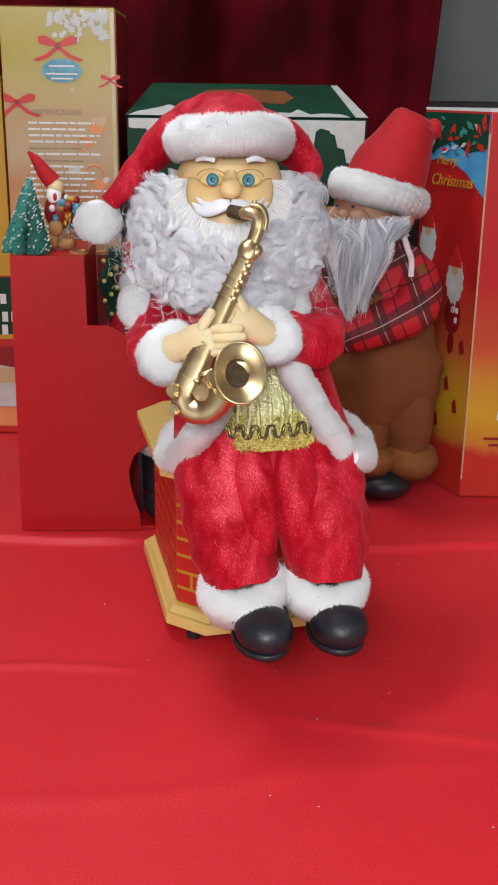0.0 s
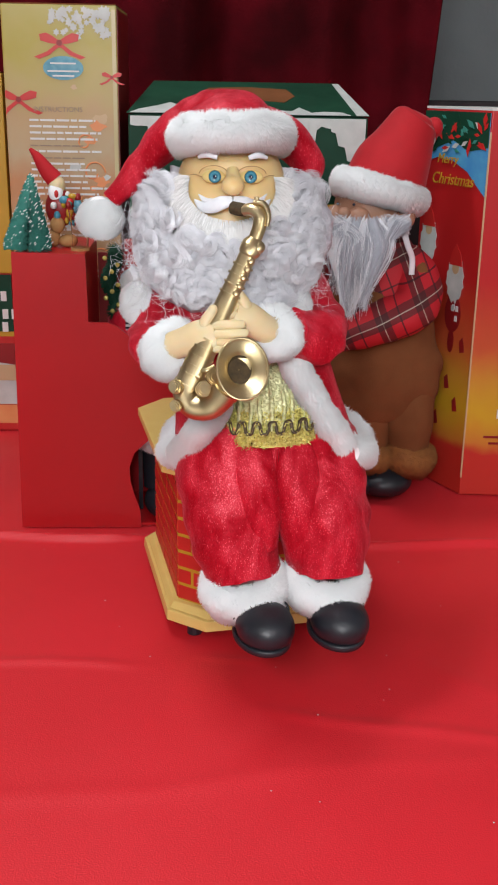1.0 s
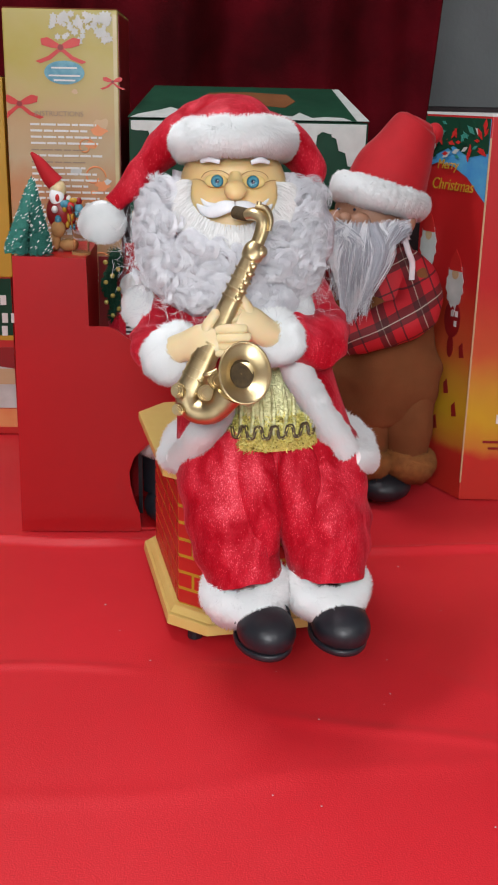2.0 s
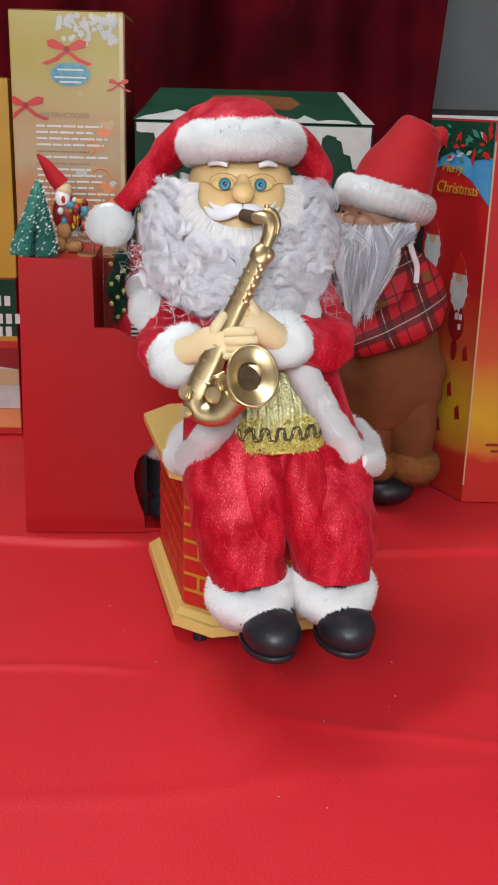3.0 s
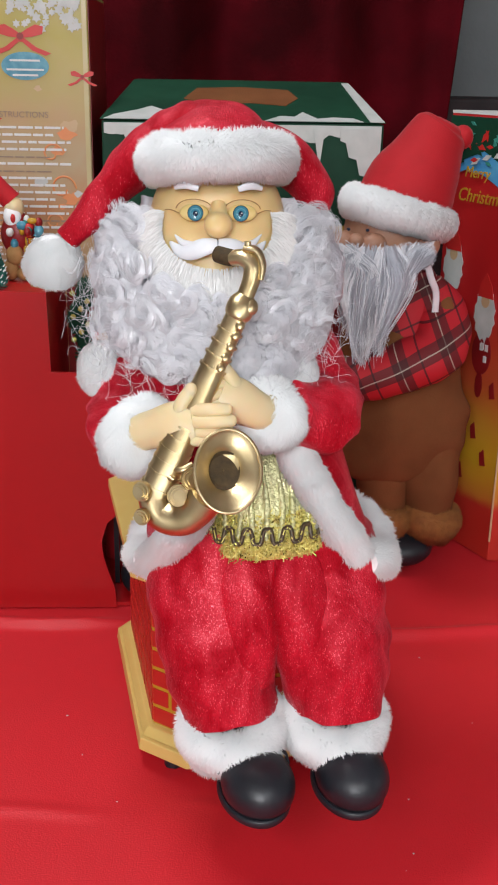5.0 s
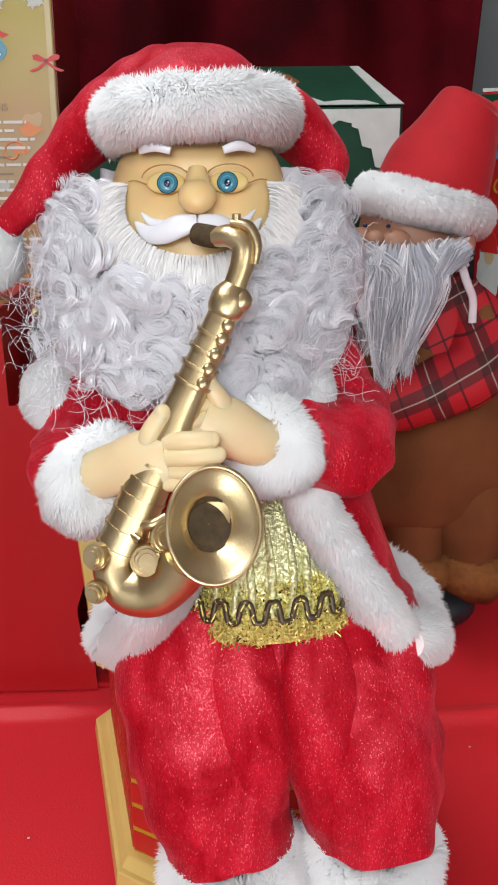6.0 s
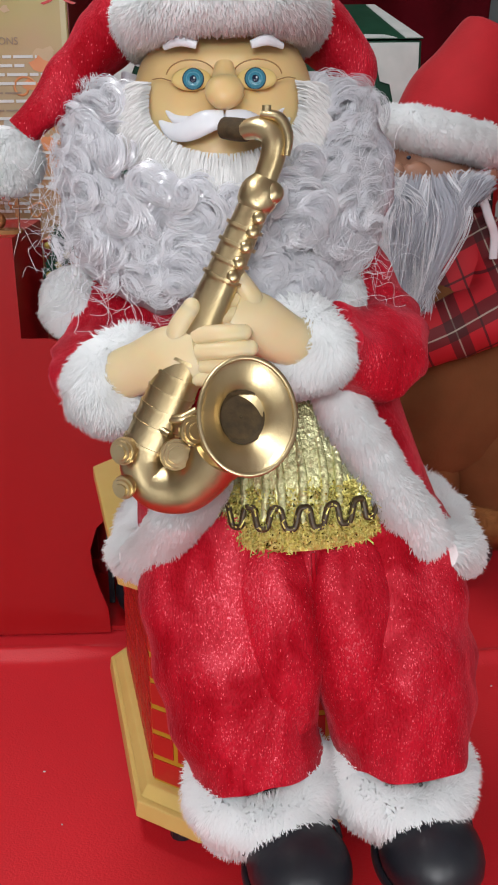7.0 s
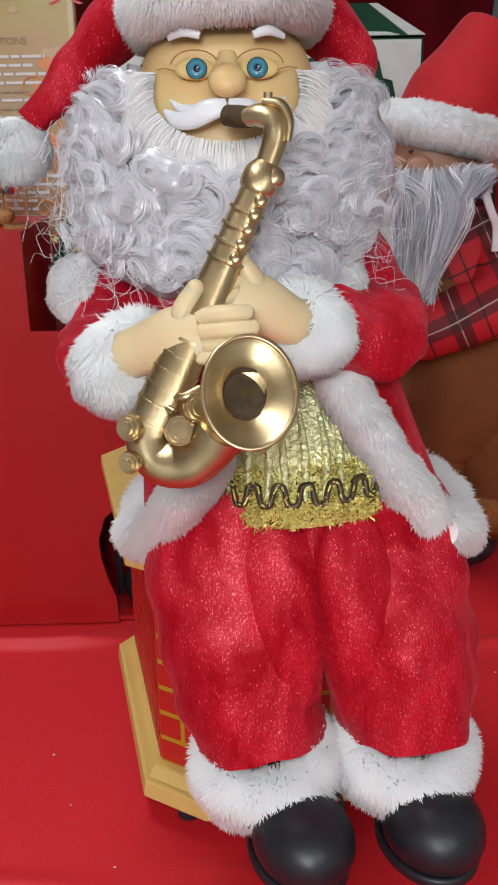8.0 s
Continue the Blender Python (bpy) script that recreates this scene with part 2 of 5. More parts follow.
def print_gradient(name, stops, jitter, scale, rough=0.36):
    """Printed card whose colour runs by height through the stops, with an uneven edge between them."""
    m = mat(name, stops[0][1], rough)
    n, k = m.node_tree.nodes, m.node_tree.links
    co, sep, ramp = n.new("ShaderNodeTexCoord"), n.new("ShaderNodeSeparateXYZ"), n.new("ShaderNodeValToRGB")
    k.new(co.outputs["Object"], sep.inputs["Vector"])
    noise_tex, add = n.new("ShaderNodeTexNoise"), n.new("ShaderNodeMath")
    noise_tex.inputs["Scale"].default_value, noise_tex.inputs["Detail"].default_value = scale, 3
    add.operation = "MULTIPLY_ADD"
    add.inputs[1].default_value = jitter
    k.new(co.outputs["Object"], noise_tex.inputs["Vector"])
    k.new(noise_tex.outputs["Fac"], add.inputs[0])
    k.new(sep.outputs["Z"], add.inputs[2])
    k.new(add.outputs[0], ramp.inputs["Fac"])
    e = ramp.color_ramp.elements
    e[0].position, e[0].color = stops[0][0], (*stops[0][1], 1)
    e[1].position, e[1].color = stops[-1][0], (*stops[-1][1], 1)
    for p, c in stops[1:-1]:
        x = e.new(p)
        x.color = (*c, 1)
    k.new(ramp.outputs["Color"], n["Principled BSDF"].inputs["Base Color"])
    return m


M_PRINT = print_gradient("print_gradient", ((0.075, (0.52, 0.03, 0.02)), (0.085, (0.58, 0.20, 0.03)), (0.115, (0.60, 0.36, 0.02)), (0.15, (0.58, 0.28, 0.03)), (0.19, (0.55, 0.09, 0.03)), (0.26, (0.50, 0.016, 0.018))), 0.05, 14)
M_YPRINT = print_gradient("yellow_gradient", ((0.22, (0.47, 0.16, 0.08)), (0.30, (0.46, 0.30, 0.16)), (0.345, (0.49, 0.23, 0.10)), (0.385, (0.47, 0.36, 0.21)), (0.42, (0.49, 0.33, 0.16)), (0.455, (0.46, 0.37, 0.13)), (0.49, (0.42, 0.35, 0.06)), (0.535, (0.45, 0.39, 0.12))), 0.07, 26)
M_PLAID = plaid()


# ---- mesh tools ----
class Shape:
    """Gathers rings, balls and strands into one mesh with several materials."""

    def __init__(self):
        self.v, self.f, self.m, self.mats, self.count, self.pile = [], [], [], [], 0, []

    def slot(self, material):
        if material not in self.mats:
            self.mats.append(material)
        return self.mats.index(material)

    def add(self, verts, faces, material):
        verts, faces = np.asarray(verts, float), np.asarray(faces, int)
        self.v.append(verts)
        self.f.append(faces + self.count)
        self.m.append(np.full(len(faces), self.slot(material)))
        self.count += len(verts)

    def grid(self, pts, material, wrap=True, cap=False):
        """pts: rows x columns x 3; columns wrap round."""
        pts = np.asarray(pts, float)
        r, c, _ = pts.shape
        i, j = np.meshgrid(np.arange(r - 1), np.arange(c if wrap else c - 1), indexing="ij")
        j2 = (j + 1) % c
        q = np.stack([i * c + j, i * c + j2, (i + 1) * c + j2, (i + 1) * c + j], -1).reshape(-1, 4)
        self.add(pts.reshape(-1, 3), q, material)
        if cap:
            for row, flip in ((pts[0], True), (pts[-1], False)):
                mid = row.mean(0)
                v = np.vstack([row, mid])
                a = np.arange(c)
                b = (a + 1) % c
                t = np.stack([a, b, np.full(c, c), np.full(c, c)], -1)
                self.add(v, t[:, [1, 0, 2, 3]] if flip else t, material)

    def tube(self, path, radii, material, seg=24, steps=4, flat=1.0, up=(0, -1, 0), bumps=0.0, freq=60.0, cap=True, wrinkle=0.0):
        """A lofted round along a smooth path; radii: one number or (across, along up) a point."""
        P, R = spline(path, steps), spline([(r, r * flat) if not isinstance(r, tuple) else r for r in radii], steps)
        T = np.gradient(P, axis=0)
        T /= np.linalg.norm(T, axis=1)[:, None] + 1e-12
        rows = []
        a = np.linspace(0, 2 * np.pi, seg, endpoint=False)
        upv = np.array(up, float)
        for p, t, r in zip(P, T, R):
            s = np.cross(t, upv)
            s /= np.linalg.norm(s) + 1e-12
            w = np.cross(s, t)
            rows.append(p + np.outer(np.cos(a) * r[0], s) + np.outer(np.sin(a) * r[1], w))
        rows = np.array(rows)
        if bumps:
            rows = rows + wobble(rows, bumps, freq)
        self.grid(rows, material, cap=cap)
        return rows

    def ball(self, centre, radii, material, seg=28, rings=18, turn=None, bumps=0.0, freq=60.0, shape=None):
        th = np.linspace(0.02, np.pi - 0.02, rings)
        ph = np.linspace(0, 2 * np.pi, seg, endpoint=False)
        u = np.stack([np.outer(np.sin(th), np.cos(ph)), np.outer(np.sin(th), np.sin(ph)), np.outer(np.cos(th), np.ones(seg))], -1)
        pts = u * np.array(radii)
        if shape:
            pts = shape(pts, u)
        if turn is not None:
            pts = pts @ np.array(Euler([radians(t) for t in turn]).to_matrix()).T
        pts = pts + np.array(centre)
        if bumps:
            pts = pts + wobble(pts, bumps, freq)
        self.grid(pts[:, ::-1], material, cap=True)
        return pts

    def ribbons(self, paths, widths, material, normals=None):
        """Many thin tapered strands at once, turned flat to the camera's side. paths: n x k x 3; normals: shading
        normals set to brighten the pile, a strand or a point.
        """
        paths = np.asarray(paths, float)
        n, k, _ = paths.shape
        T = np.gradient(paths, axis=1)
        T /= np.linalg.norm(T, axis=2)[..., None] + 1e-12
        if normals is None:
            normals = np.array([0.0, -0.9, 0.45])
        N = np.asarray(normals, float)
        N = np.broadcast_to(N[:, None] if N.ndim == 2 else N, paths.shape)
        # Ribbon width is turned to fit the view from the front.
        s = np.cross(T, N * 0.3 + np.array([0.0, -1.0, 0.35])) + 1e-6
        s /= np.linalg.norm(s, axis=2)[..., None] + 1e-12
        w = np.broadcast_to(np.asarray(widths, float), (n, k))[..., None]
        ring = np.stack([paths - s * w, paths + s * w], 2)
        base = (np.arange(n) * k * 2)[:, None]
        i = np.arange(k - 1)[None, :] * 2
        q = np.stack([base + i, base + i + 1, base + i + 3, base + i + 2], -1).reshape(-1, 4)
        self.pile.append((self.count, np.repeat(N[:, :, None], 2, 2).reshape(-1, 3)))
        self.add(ring.reshape(-1, 3), q, material)

    def fur(self, rows, count, length, material, droop=0.5, width=0.00030, rng=None, spread=0.36, keep=None):
        """Short fur standing on a surface given as rows of points."""
        rng = rng or np.random.default_rng(count)
        r, c, _ = rows.shape
        i, j = rng.integers(0, r - 1, count * 3), rng.integers(0, c, count * 3)
        A, B, C = rows[i, j], rows[i, (j + 1) % c], rows[i + 1, j]
        area = np.linalg.norm(np.cross(B - A, C - A), axis=1)
        pick = rng.random(count * 3) < area / (np.percentile(area, 90) + 1e-15)
        A, B, C = A[pick], B[pick], C[pick]
        mid = rows.mean(1)[i[pick]]
        P = A + (B - A) * rng.random((len(A), 1)) + (C - A) * rng.random((len(A), 1))
        N = P - mid
        N /= np.linalg.norm(N, axis=1)[:, None] + 1e-12
        if keep is not None:
            k = keep(P, N)
            P, N = P[k], N[k]
        clump = np.stack([np.sin(P @ np.array(a) * 420 + b) for a, b in (((1, .3, .7), 0), ((.2, 1, -.5), 2), ((-.6, .4, 1), 4))], -1)
        D = N + clump * spread * 0.7 + rng.normal(0, spread * 0.45, P.shape)
        D[:, 2] -= droop
        D /= np.linalg.norm(D, axis=1)[:, None]
        L = length * rng.uniform(0.6, 1.15, (len(P), 1))
        bend = D + np.array([0, 0, -droop]) + rng.normal(0, 0.25, P.shape)
        bend /= np.linalg.norm(bend, axis=1)[:, None]
        paths = np.stack([P - N * 0.001, P + D * L * 0.5, P + D * L * 0.5 + bend * L * 0.5], 1)
        self.ribbons(paths, np.array([1.0, 0.85, 0.15]) * width, material, N + D * .12 + np.array([0, -.25, .1]) + rng.normal(0, .06, N.shape))

    def build(self, name, smooth=True):
        v, m = np.vstack(self.v), np.concatenate(self.m)
        f = np.vstack(self.f)
        tri = f[:, 2] == f[:, 3]
        total = np.where(tri, 3, 4)
        loops = f.reshape(-1)[(np.arange(4)[None, :] < total[:, None]).reshape(-1)]
        me = bpy.data.meshes.new(name)
        me.vertices.add(len(v))
        me.vertices.foreach_set("co", v.reshape(-1).astype(np.float32))
        me.loops.add(len(loops))
        me.loops.foreach_set("vertex_index", loops.astype(np.int32))
        me.polygons.add(len(f))
        me.polygons.foreach_set("loop_start", np.concatenate([[0], np.cumsum(total)[:-1]]).astype(np.int32))
        me.polygons.foreach_set("material_index", m.astype(np.int32))
        me.polygons.foreach_set("use_smooth", np.full(len(f), smooth))
        for x in self.mats:
            me.materials.append(x)
        me.update(calc_edges=True)
        if self.pile:
            nor = np.empty(len(v) * 3, np.float32)
            me.vertex_normals.foreach_get("vector", nor)
            nor = nor.reshape(-1, 3)
            for start, n in self.pile:
                nor[start:start + len(n)] = n / (np.linalg.norm(n, axis=1)[:, None] + 1e-12)
            me.normals_split_custom_set_from_vertices(nor)
        return me


def spline(points, steps):
    """Catmull-Rom through the points."""
    p = np.array(points, float)
    if len(p) == 2:
        return p[0] + np.linspace(0, 1, steps * 2 + 1)[:, None] * (p[1] - p[0])
    q = np.vstack([2 * p[0] - p[1], p, 2 * p[-1] - p[-2]])
    out = []
    for i in range(1, len(q) - 2):
        for t in np.linspace(0, 1, steps, endpoint=False):
            a, b, c, d = q[i - 1:i + 3]
            out.append(0.5 * (2 * b + (c - a) * t + (2 * a - 5 * b + 4 * c - d) * t * t + (3 * b - a - 3 * c + d) * t ** 3))
    out.append(p[-1])
    return np.array(out)


def wobble(pts, size, freq):
    """Smooth uneven offsets for cloth and stuffing."""
    a = np.sin(pts[..., 0] * freq + 1.3 * np.sin(pts[..., 2] * freq * 0.7)) + 0.6 * np.sin(pts[..., 2] * freq * 1.7 + pts[..., 1] * freq)
    b = np.sin(pts[..., 1] * freq * 1.1 + 2 + 1.1 * np.sin(pts[..., 0] * freq * 0.9)) + 0.6 * np.sin(pts[..., 0] * freq * 1.9 + 4)
    c = np.sin(pts[..., 2] * freq * 0.9 + 5 + np.sin(pts[..., 1] * freq)) + 0.5 * np.sin(pts[..., 0] * freq * 2.3 + pts[..., 2] * freq * 1.2)
    return np.stack([a, b, c], -1) * size


def thing(name, label, category, group="", place=(0, 0, 0), turn=0.0):
    ob = new(name)
    ob.empty_display_size = 0.02
    ob.matrix_basis = pose(*place, 0, 0, turn)
    return tagged(ob, label, category, group)


def part(name, data, parent, label="", at=None):
    """Links a mesh as one part under a thing or a part."""
    ob = new(name, data)
    ob.parent = parent
    if at is not None:
        ob.matrix_basis = at
    return tagged(ob, label) if label else ob


def mesh_of(bm, name, material, smooth=False):
    me = bpy.data.meshes.new(name)
    bmesh.ops.recalc_face_normals(bm, faces=bm.faces)
    bm.to_mesh(me)
    bm.free()
    me.materials.append(material)
    if smooth:
        me.polygons.foreach_set("use_smooth", [True] * len(me.polygons))
    return me


def prism(outline, z0, z1, material, name, bevel=0.0, top=None):
    """An upright prism over a plan outline; top: another outline for a tapering one."""
    bm = bmesh.new()
    low = [bm.verts.new((x, y, z0)) for x, y in outline]
    high = [bm.verts.new((x, y, z1)) for x, y in (top or outline)]
    n = len(low)
    bm.faces.new(low[::-1])
    bm.faces.new(high)
    for i in range(n):
        bm.faces.new((low[i], low[(i + 1) % n], high[(i + 1) % n], high[i]))
    if bevel:
        bmesh.ops.bevel(bm, geom=bm.edges[:], offset=bevel, segments=2, affect="EDGES", profile=0.6)
    return mesh_of(bm, name, material)


def slab(x0, x1, y0, y1, z0, z1, material, name, bevel=0.0):
    return prism([(x0, y0), (x1, y0), (x1, y1), (x0, y1)], z0, z1, material, name, bevel)


def plate(outline, y, thick, material, name, bevel=0.0):
    """An upright sheet that faces the viewer (towards -y), from an outline in x and z."""
    bm = bmesh.new()
    a = [bm.verts.new((x, y, z)) for x, z in outline]
    b = [bm.verts.new((x, y + thick, z)) for x, z in outline]
    n = len(a)
    bm.faces.new(a)
    bm.faces.new(b[::-1])
    for i in range(n):
        bm.faces.new((a[i], b[i], b[(i + 1) % n], a[(i + 1) % n]))
    if bevel:
        bmesh.ops.bevel(bm, geom=bm.edges[:], offset=bevel, segments=2, affect="EDGES")
    bm.normal_update()
    bmesh.ops.triangulate(bm, faces=[f for f in bm.faces if len(f.verts) > 4])
    return mesh_of(bm, name, material)


def setting(name, me, label, category):
    return tagged(new(name, me), label, category, kind="structure")


# ---- room, table, cloth, curtain ----
setting("floor", slab(-2.2, 2.2, -3.2, 1.3, -0.84, -0.80, M_FLOOR, "floor"), "grey shop floor below the display table", "floor")
setting("ceiling", slab(-2.2, 2.2, -3.2, 1.3, 1.90, 1.95, M_ROOM, "ceiling"), "pale painted shop ceiling above the table", "ceiling")
setting("wall_north", slab(-2.2, 2.2, 1.05, 1.12, -0.80, 1.90, M_WALL, "wall_north"), "grey painted wall behind the display", "wall")
setting("wall_south", slab(-2.2, 2.2, -3.2, -3.12, -0.80, 1.90, M_ROOM, "wall_south"), "pale painted shop wall", "wall")
setting("wall_west", slab(-2.28, -2.2, -3.2, 1.12, -0.80, 1.90, M_ROOM, "wall_west"), "pale painted shop wall", "wall")
setting("wall_east", slab(2.2, 2.28, -3.2, 1.12, -0.80, 1.90, M_ROOM, "wall_east"), "pale painted shop wall", "wall")


def display_table():
    t = thing("display_table", "long display table covered by a red cloth", "table", place=(0, 0, -0.8))
    part("tabletop", slab(-1.0, 1.0, -0.52, 0.9, 0.765, 0.795, M_BROWN, "tabletop", 0.003), t)
    leg = slab(-0.03, 0.03, -0.03, 0.03, 0.0, 0.764, M_BROWN, "leg", 0.003)
    for x in (-0.92, 0.92):
        for y in (-0.44, 0.82):
            part("leg", leg, t, at=pose(x, y, 0))


display_table()


def tablecloth():
    """A thin red sheet with soft folds, hanging over the front edge."""
    xs = np.linspace(-1.02, 1.02, 300)
    ys = np.concatenate([np.linspace(-0.53, 0.4, 260), np.linspace(0.41, 0.92, 40)])
    X, Y = np.meshgrid(xs, ys)
    Z = np.zeros_like(X)

    def fold(x0, y0, x1, y1, height, wide):
        dx, dy = x1 - x0, y1 - y0
        length = math.hypot(dx, dy)
        s = ((X - x0) * dx + (Y - y0) * dy) / length
        d = ((X - x0) * -dy + (Y - y0) * dx) / length + 0.004 * np.sin(s * 30)
        ends = np.clip(s / 0.04, 0, 1) * np.clip((length - s) / 0.04, 0, 1)
        return 1.5 * height * ends * np.exp(-(d / wide) ** 2)

    Z += fold(-0.6, 0.176, -0.06, 0.168, 0.0042, 0.006) + fold(0.1, 0.150, 0.7, 0.150, 0.0035, 0.007)
    Z += fold(-0.5, -0.055, -0.05, -0.068, 0.0012, 0.005) + fold(0.02, -0.125, 0.3, -0.20, 0.0010, 0.006)
    Z += fold(-0.3, -0.25, 0.2, -0.18, 0.0005, 0.010) + fold(0.15, -0.06, 0.4, -0.28, 0.0006, 0.010) + fold(-0.02, -0.055, 0.04, -0.062, 0.0014, 0.003)
    Z += 0.0003 * np.sin(X * 23 + 2 * np.sin(Y * 11)) * np.sin(Y * 19 + 1.5 * np.sin(X * 9))
    Z -= 0.0012
    front = np.clip(-0.525 - Y, 0, None)
    rows = np.stack([X, Y, Z], -1)
    drop = np.stack([np.broadcast_to(xs, (14, 300)), -0.535 - 0.012 * np.sin(xs * 25)[None, :] * np.linspace(0, 1, 14)[:, None], np.linspace(-0.01, -0.6, 14)[:, None] * np.ones((1, 300))], -1)
    s = Shape()
    s.grid(np.concatenate([drop[::-1], rows]), M_CLOTH, wrap=False)
    ob = new("tablecloth", s.build("tablecloth"))
    thick = ob.modifiers.new("thickness", "SOLIDIFY")
    thick.thickness, thick.offset = 0.0006, -1
    return tagged(ob, "bright red non-woven tablecloth with soft creases", "tablecloth")


tablecloth()


def lint():
    """Pale flecks scattered over the cloth."""
    rng = np.random.default_rng(9)
    s = Shape()
    for k in range(26):
        x, y = rng.uniform(-.22, .22), rng.uniform(-.42, .16)
        s.ball((x, y, .0004), (rng.uniform(.0003, .0009), rng.uniform(.0003, .0007), .0003), M_SNOW, 8, 6)
    ob = new("lint", s.build("lint"))
    tagged(ob, "pale specks of lint on the red tablecloth", "lint", kind="stuff")


lint()


def curtain():
    """Dark red velvet in shallow folds, its free edge hanging a little aslant."""
    u = np.linspace(0, 1, 260)
    z = np.linspace(0.0, 1.5, 60)
    U, Z = np.meshgrid(u, z)
    right = 0.262 + 0.062 * Z
    X = -1.2 + (right + 1.2) * U
    Y = 0.70 + 0.026 * np.sin(X * 30 + 0.8 * np.sin(Z * 5)) + 0.010 * np.sin(X * 71 + 2 * Z) + 0.006 * np.sin(X * 17)
    s = Shape()
    s.grid(np.stack([X, Y, Z], -1), M_VELVET, wrap=False)
    ob = new("curtain", s.build("curtain"))
    thick = ob.modifiers.new("thickness", "SOLIDIFY")
    thick.thickness = 0.003
    tagged(ob, "dark red velvet curtain hanging behind the boxes", "curtain")


curtain()


# ---- boxes round the doll ----
def yellow_box():
    b = thing("gift_box", "tall yellow cardboard box with printed instructions and red bows", "box", place=(-0.161, 0.365, 0), turn=-1.0)
    w, h = 0.058, 0.493
    body = part("body", slab(-w, w, 0, 0.125, 0, h, M_YPRINT, "body", 0.0015), b)
    y = -0.0006

    def flat(name, pts, ink, lift, label="", parent=None):
        return part(name, plate(pts, y - lift, .0004, ink, name), parent or b, label)

    def bow(x, z, k):
        pts = []
        for u, w in ((0, .002), (.006, .006), (.013, .0095), (.020, .008), (.019, .002), (.010, -.0005), (.003, -.0012), (.013, -.0085), (.026, -.0135), (.021, -.0155), (.010, -.0115), (.0015, -.0045)):
            pts.append((u * k, w * k))
        pts = pts + [(-u, w) for u, w in pts[::-1][:-1]]
        flat("bow", [(max(x + u, -.0575), z + w) for u, w in pts], M_REDP, .0004, "printed red ribbon bow")
        flat("knot", [(x + .003 * k * math.cos(t), z + .003 * k * math.sin(t)) for t in np.linspace(0, 6.28, 10, endpoint=False)], M_DARKRED, .0009)

    bow(0.000, 0.457, 1.0)
    bow(-0.044, 0.402, 0.95)
    bow(0.052, 0.425, 0.5)
    oval = flat("badge", [(.003 + .0205 * math.cos(t), .433 + .0115 * math.sin(t)) for t in np.linspace(0, 6.283, 32, endpoint=False)], M_TEAL, .0003, "blue oval printed badge")
    for z, half in ((.4375, .013), (.430, .016), (.4255, .011)):
        part("bar", plate([(.003 - half, z - .0008), (.003 + half, z - .0008), (.003 + half, z + .0008), (.003 - half, z + .0008)], y - .0009, .0003, M_WHITE, "bar"), oval)
    rng = random.Random(4)
    for k in range(70):
        x, z = rng.uniform(-.010, .050), .489 - abs(rng.gauss(0, .013))
        r = rng.uniform(.0025, .005)
        flat("snowflake", [(x + r * (1 if i % 2 else .6) * math.cos(t), z + r * (1 if i % 2 else .6) * math.sin(t)) for i, t in enumerate(np.linspace(0, 6.283, 12, endpoint=False))], M_SNOW, .0001 + k * .000012)
    for k in range(16):
        x, z, r = rng.uniform(.0, .05), rng.uniform(.23, .42), rng.uniform(.004, .010)
        flat("splash", [(x + r * rng.uniform(.5, 1.1) * math.cos(t), z + .7 * r * rng.uniform(.5, 1.1) * math.sin(t)) for t in np.linspace(0, 6.283, 11, endpoint=False)], rng.choice((M_ORANGE, M_PEACH, M_SNOW, M_PEACH)), -.0001 + k * .00001)
    word = bpy.data.curves.new("word", "FONT")
    word.body, word.size, word.extrude, word.align_x = "INSTRUCTIONS", 0.0072, 0.0001, "CENTER"
    word.materials.append(M_INK)
    ob = new("lettering", word)
    ob.parent, ob.matrix_basis = b, pose(-.004, y - .0008, .3905, 90, 0, 0)
    z = .381
    row = 0
    while z > .215:
        x = -.034
        end = rng.uniform(.02, .046)
        ink = M_INK if row in (4, 6, 13) else M_WHITE
        while x < end:
            step = rng.uniform(.006, .016)
            hi = .0021 if ink is M_WHITE else .0012
            part("text_bar", plate([(x, z), (min(x + step, end), z), (min(x + step, end), z + hi), (x, z + hi)], y - .0007, .0004, ink, "text_bar"), b)
            x += step + .0016
        z -= .0062
        row += 1
    for k in range(5):
        g = Shape()
        a = rng.uniform(.012, .022)
        x, zz = rng.uniform(.015, .036), .36 - k * .03
        g.tube([(x + math.cos(t) * a * .6 * (1 - t / 9), y + .0001, zz + math.sin(t) * a * .6 * (1 - t / 9)) for t in np.linspace(0, 6, 14)], [(.0009, .0004)] * 14, M_ORANGE, seg=6, steps=2)
        part("scroll", g.build("scroll"), b, "printed orange scroll ornament")
    part("edge_foil", slab(w - .005, w - .001, y - .0002, .0, .30, h - .004, M_FOIL, "edge_foil"), b, "shiny golden edge strip")
    part("side_print", slab(w, w + .0006, .003, .122, .003, h - .003, M_DARKRED, "side_print"), b, "dark printed side")
    part("flap", slab(-w + .001, w - .001, .001, .124, h, h + .0012, M_BROWN, "flap"), b, "brown card top flap")


yellow_box()


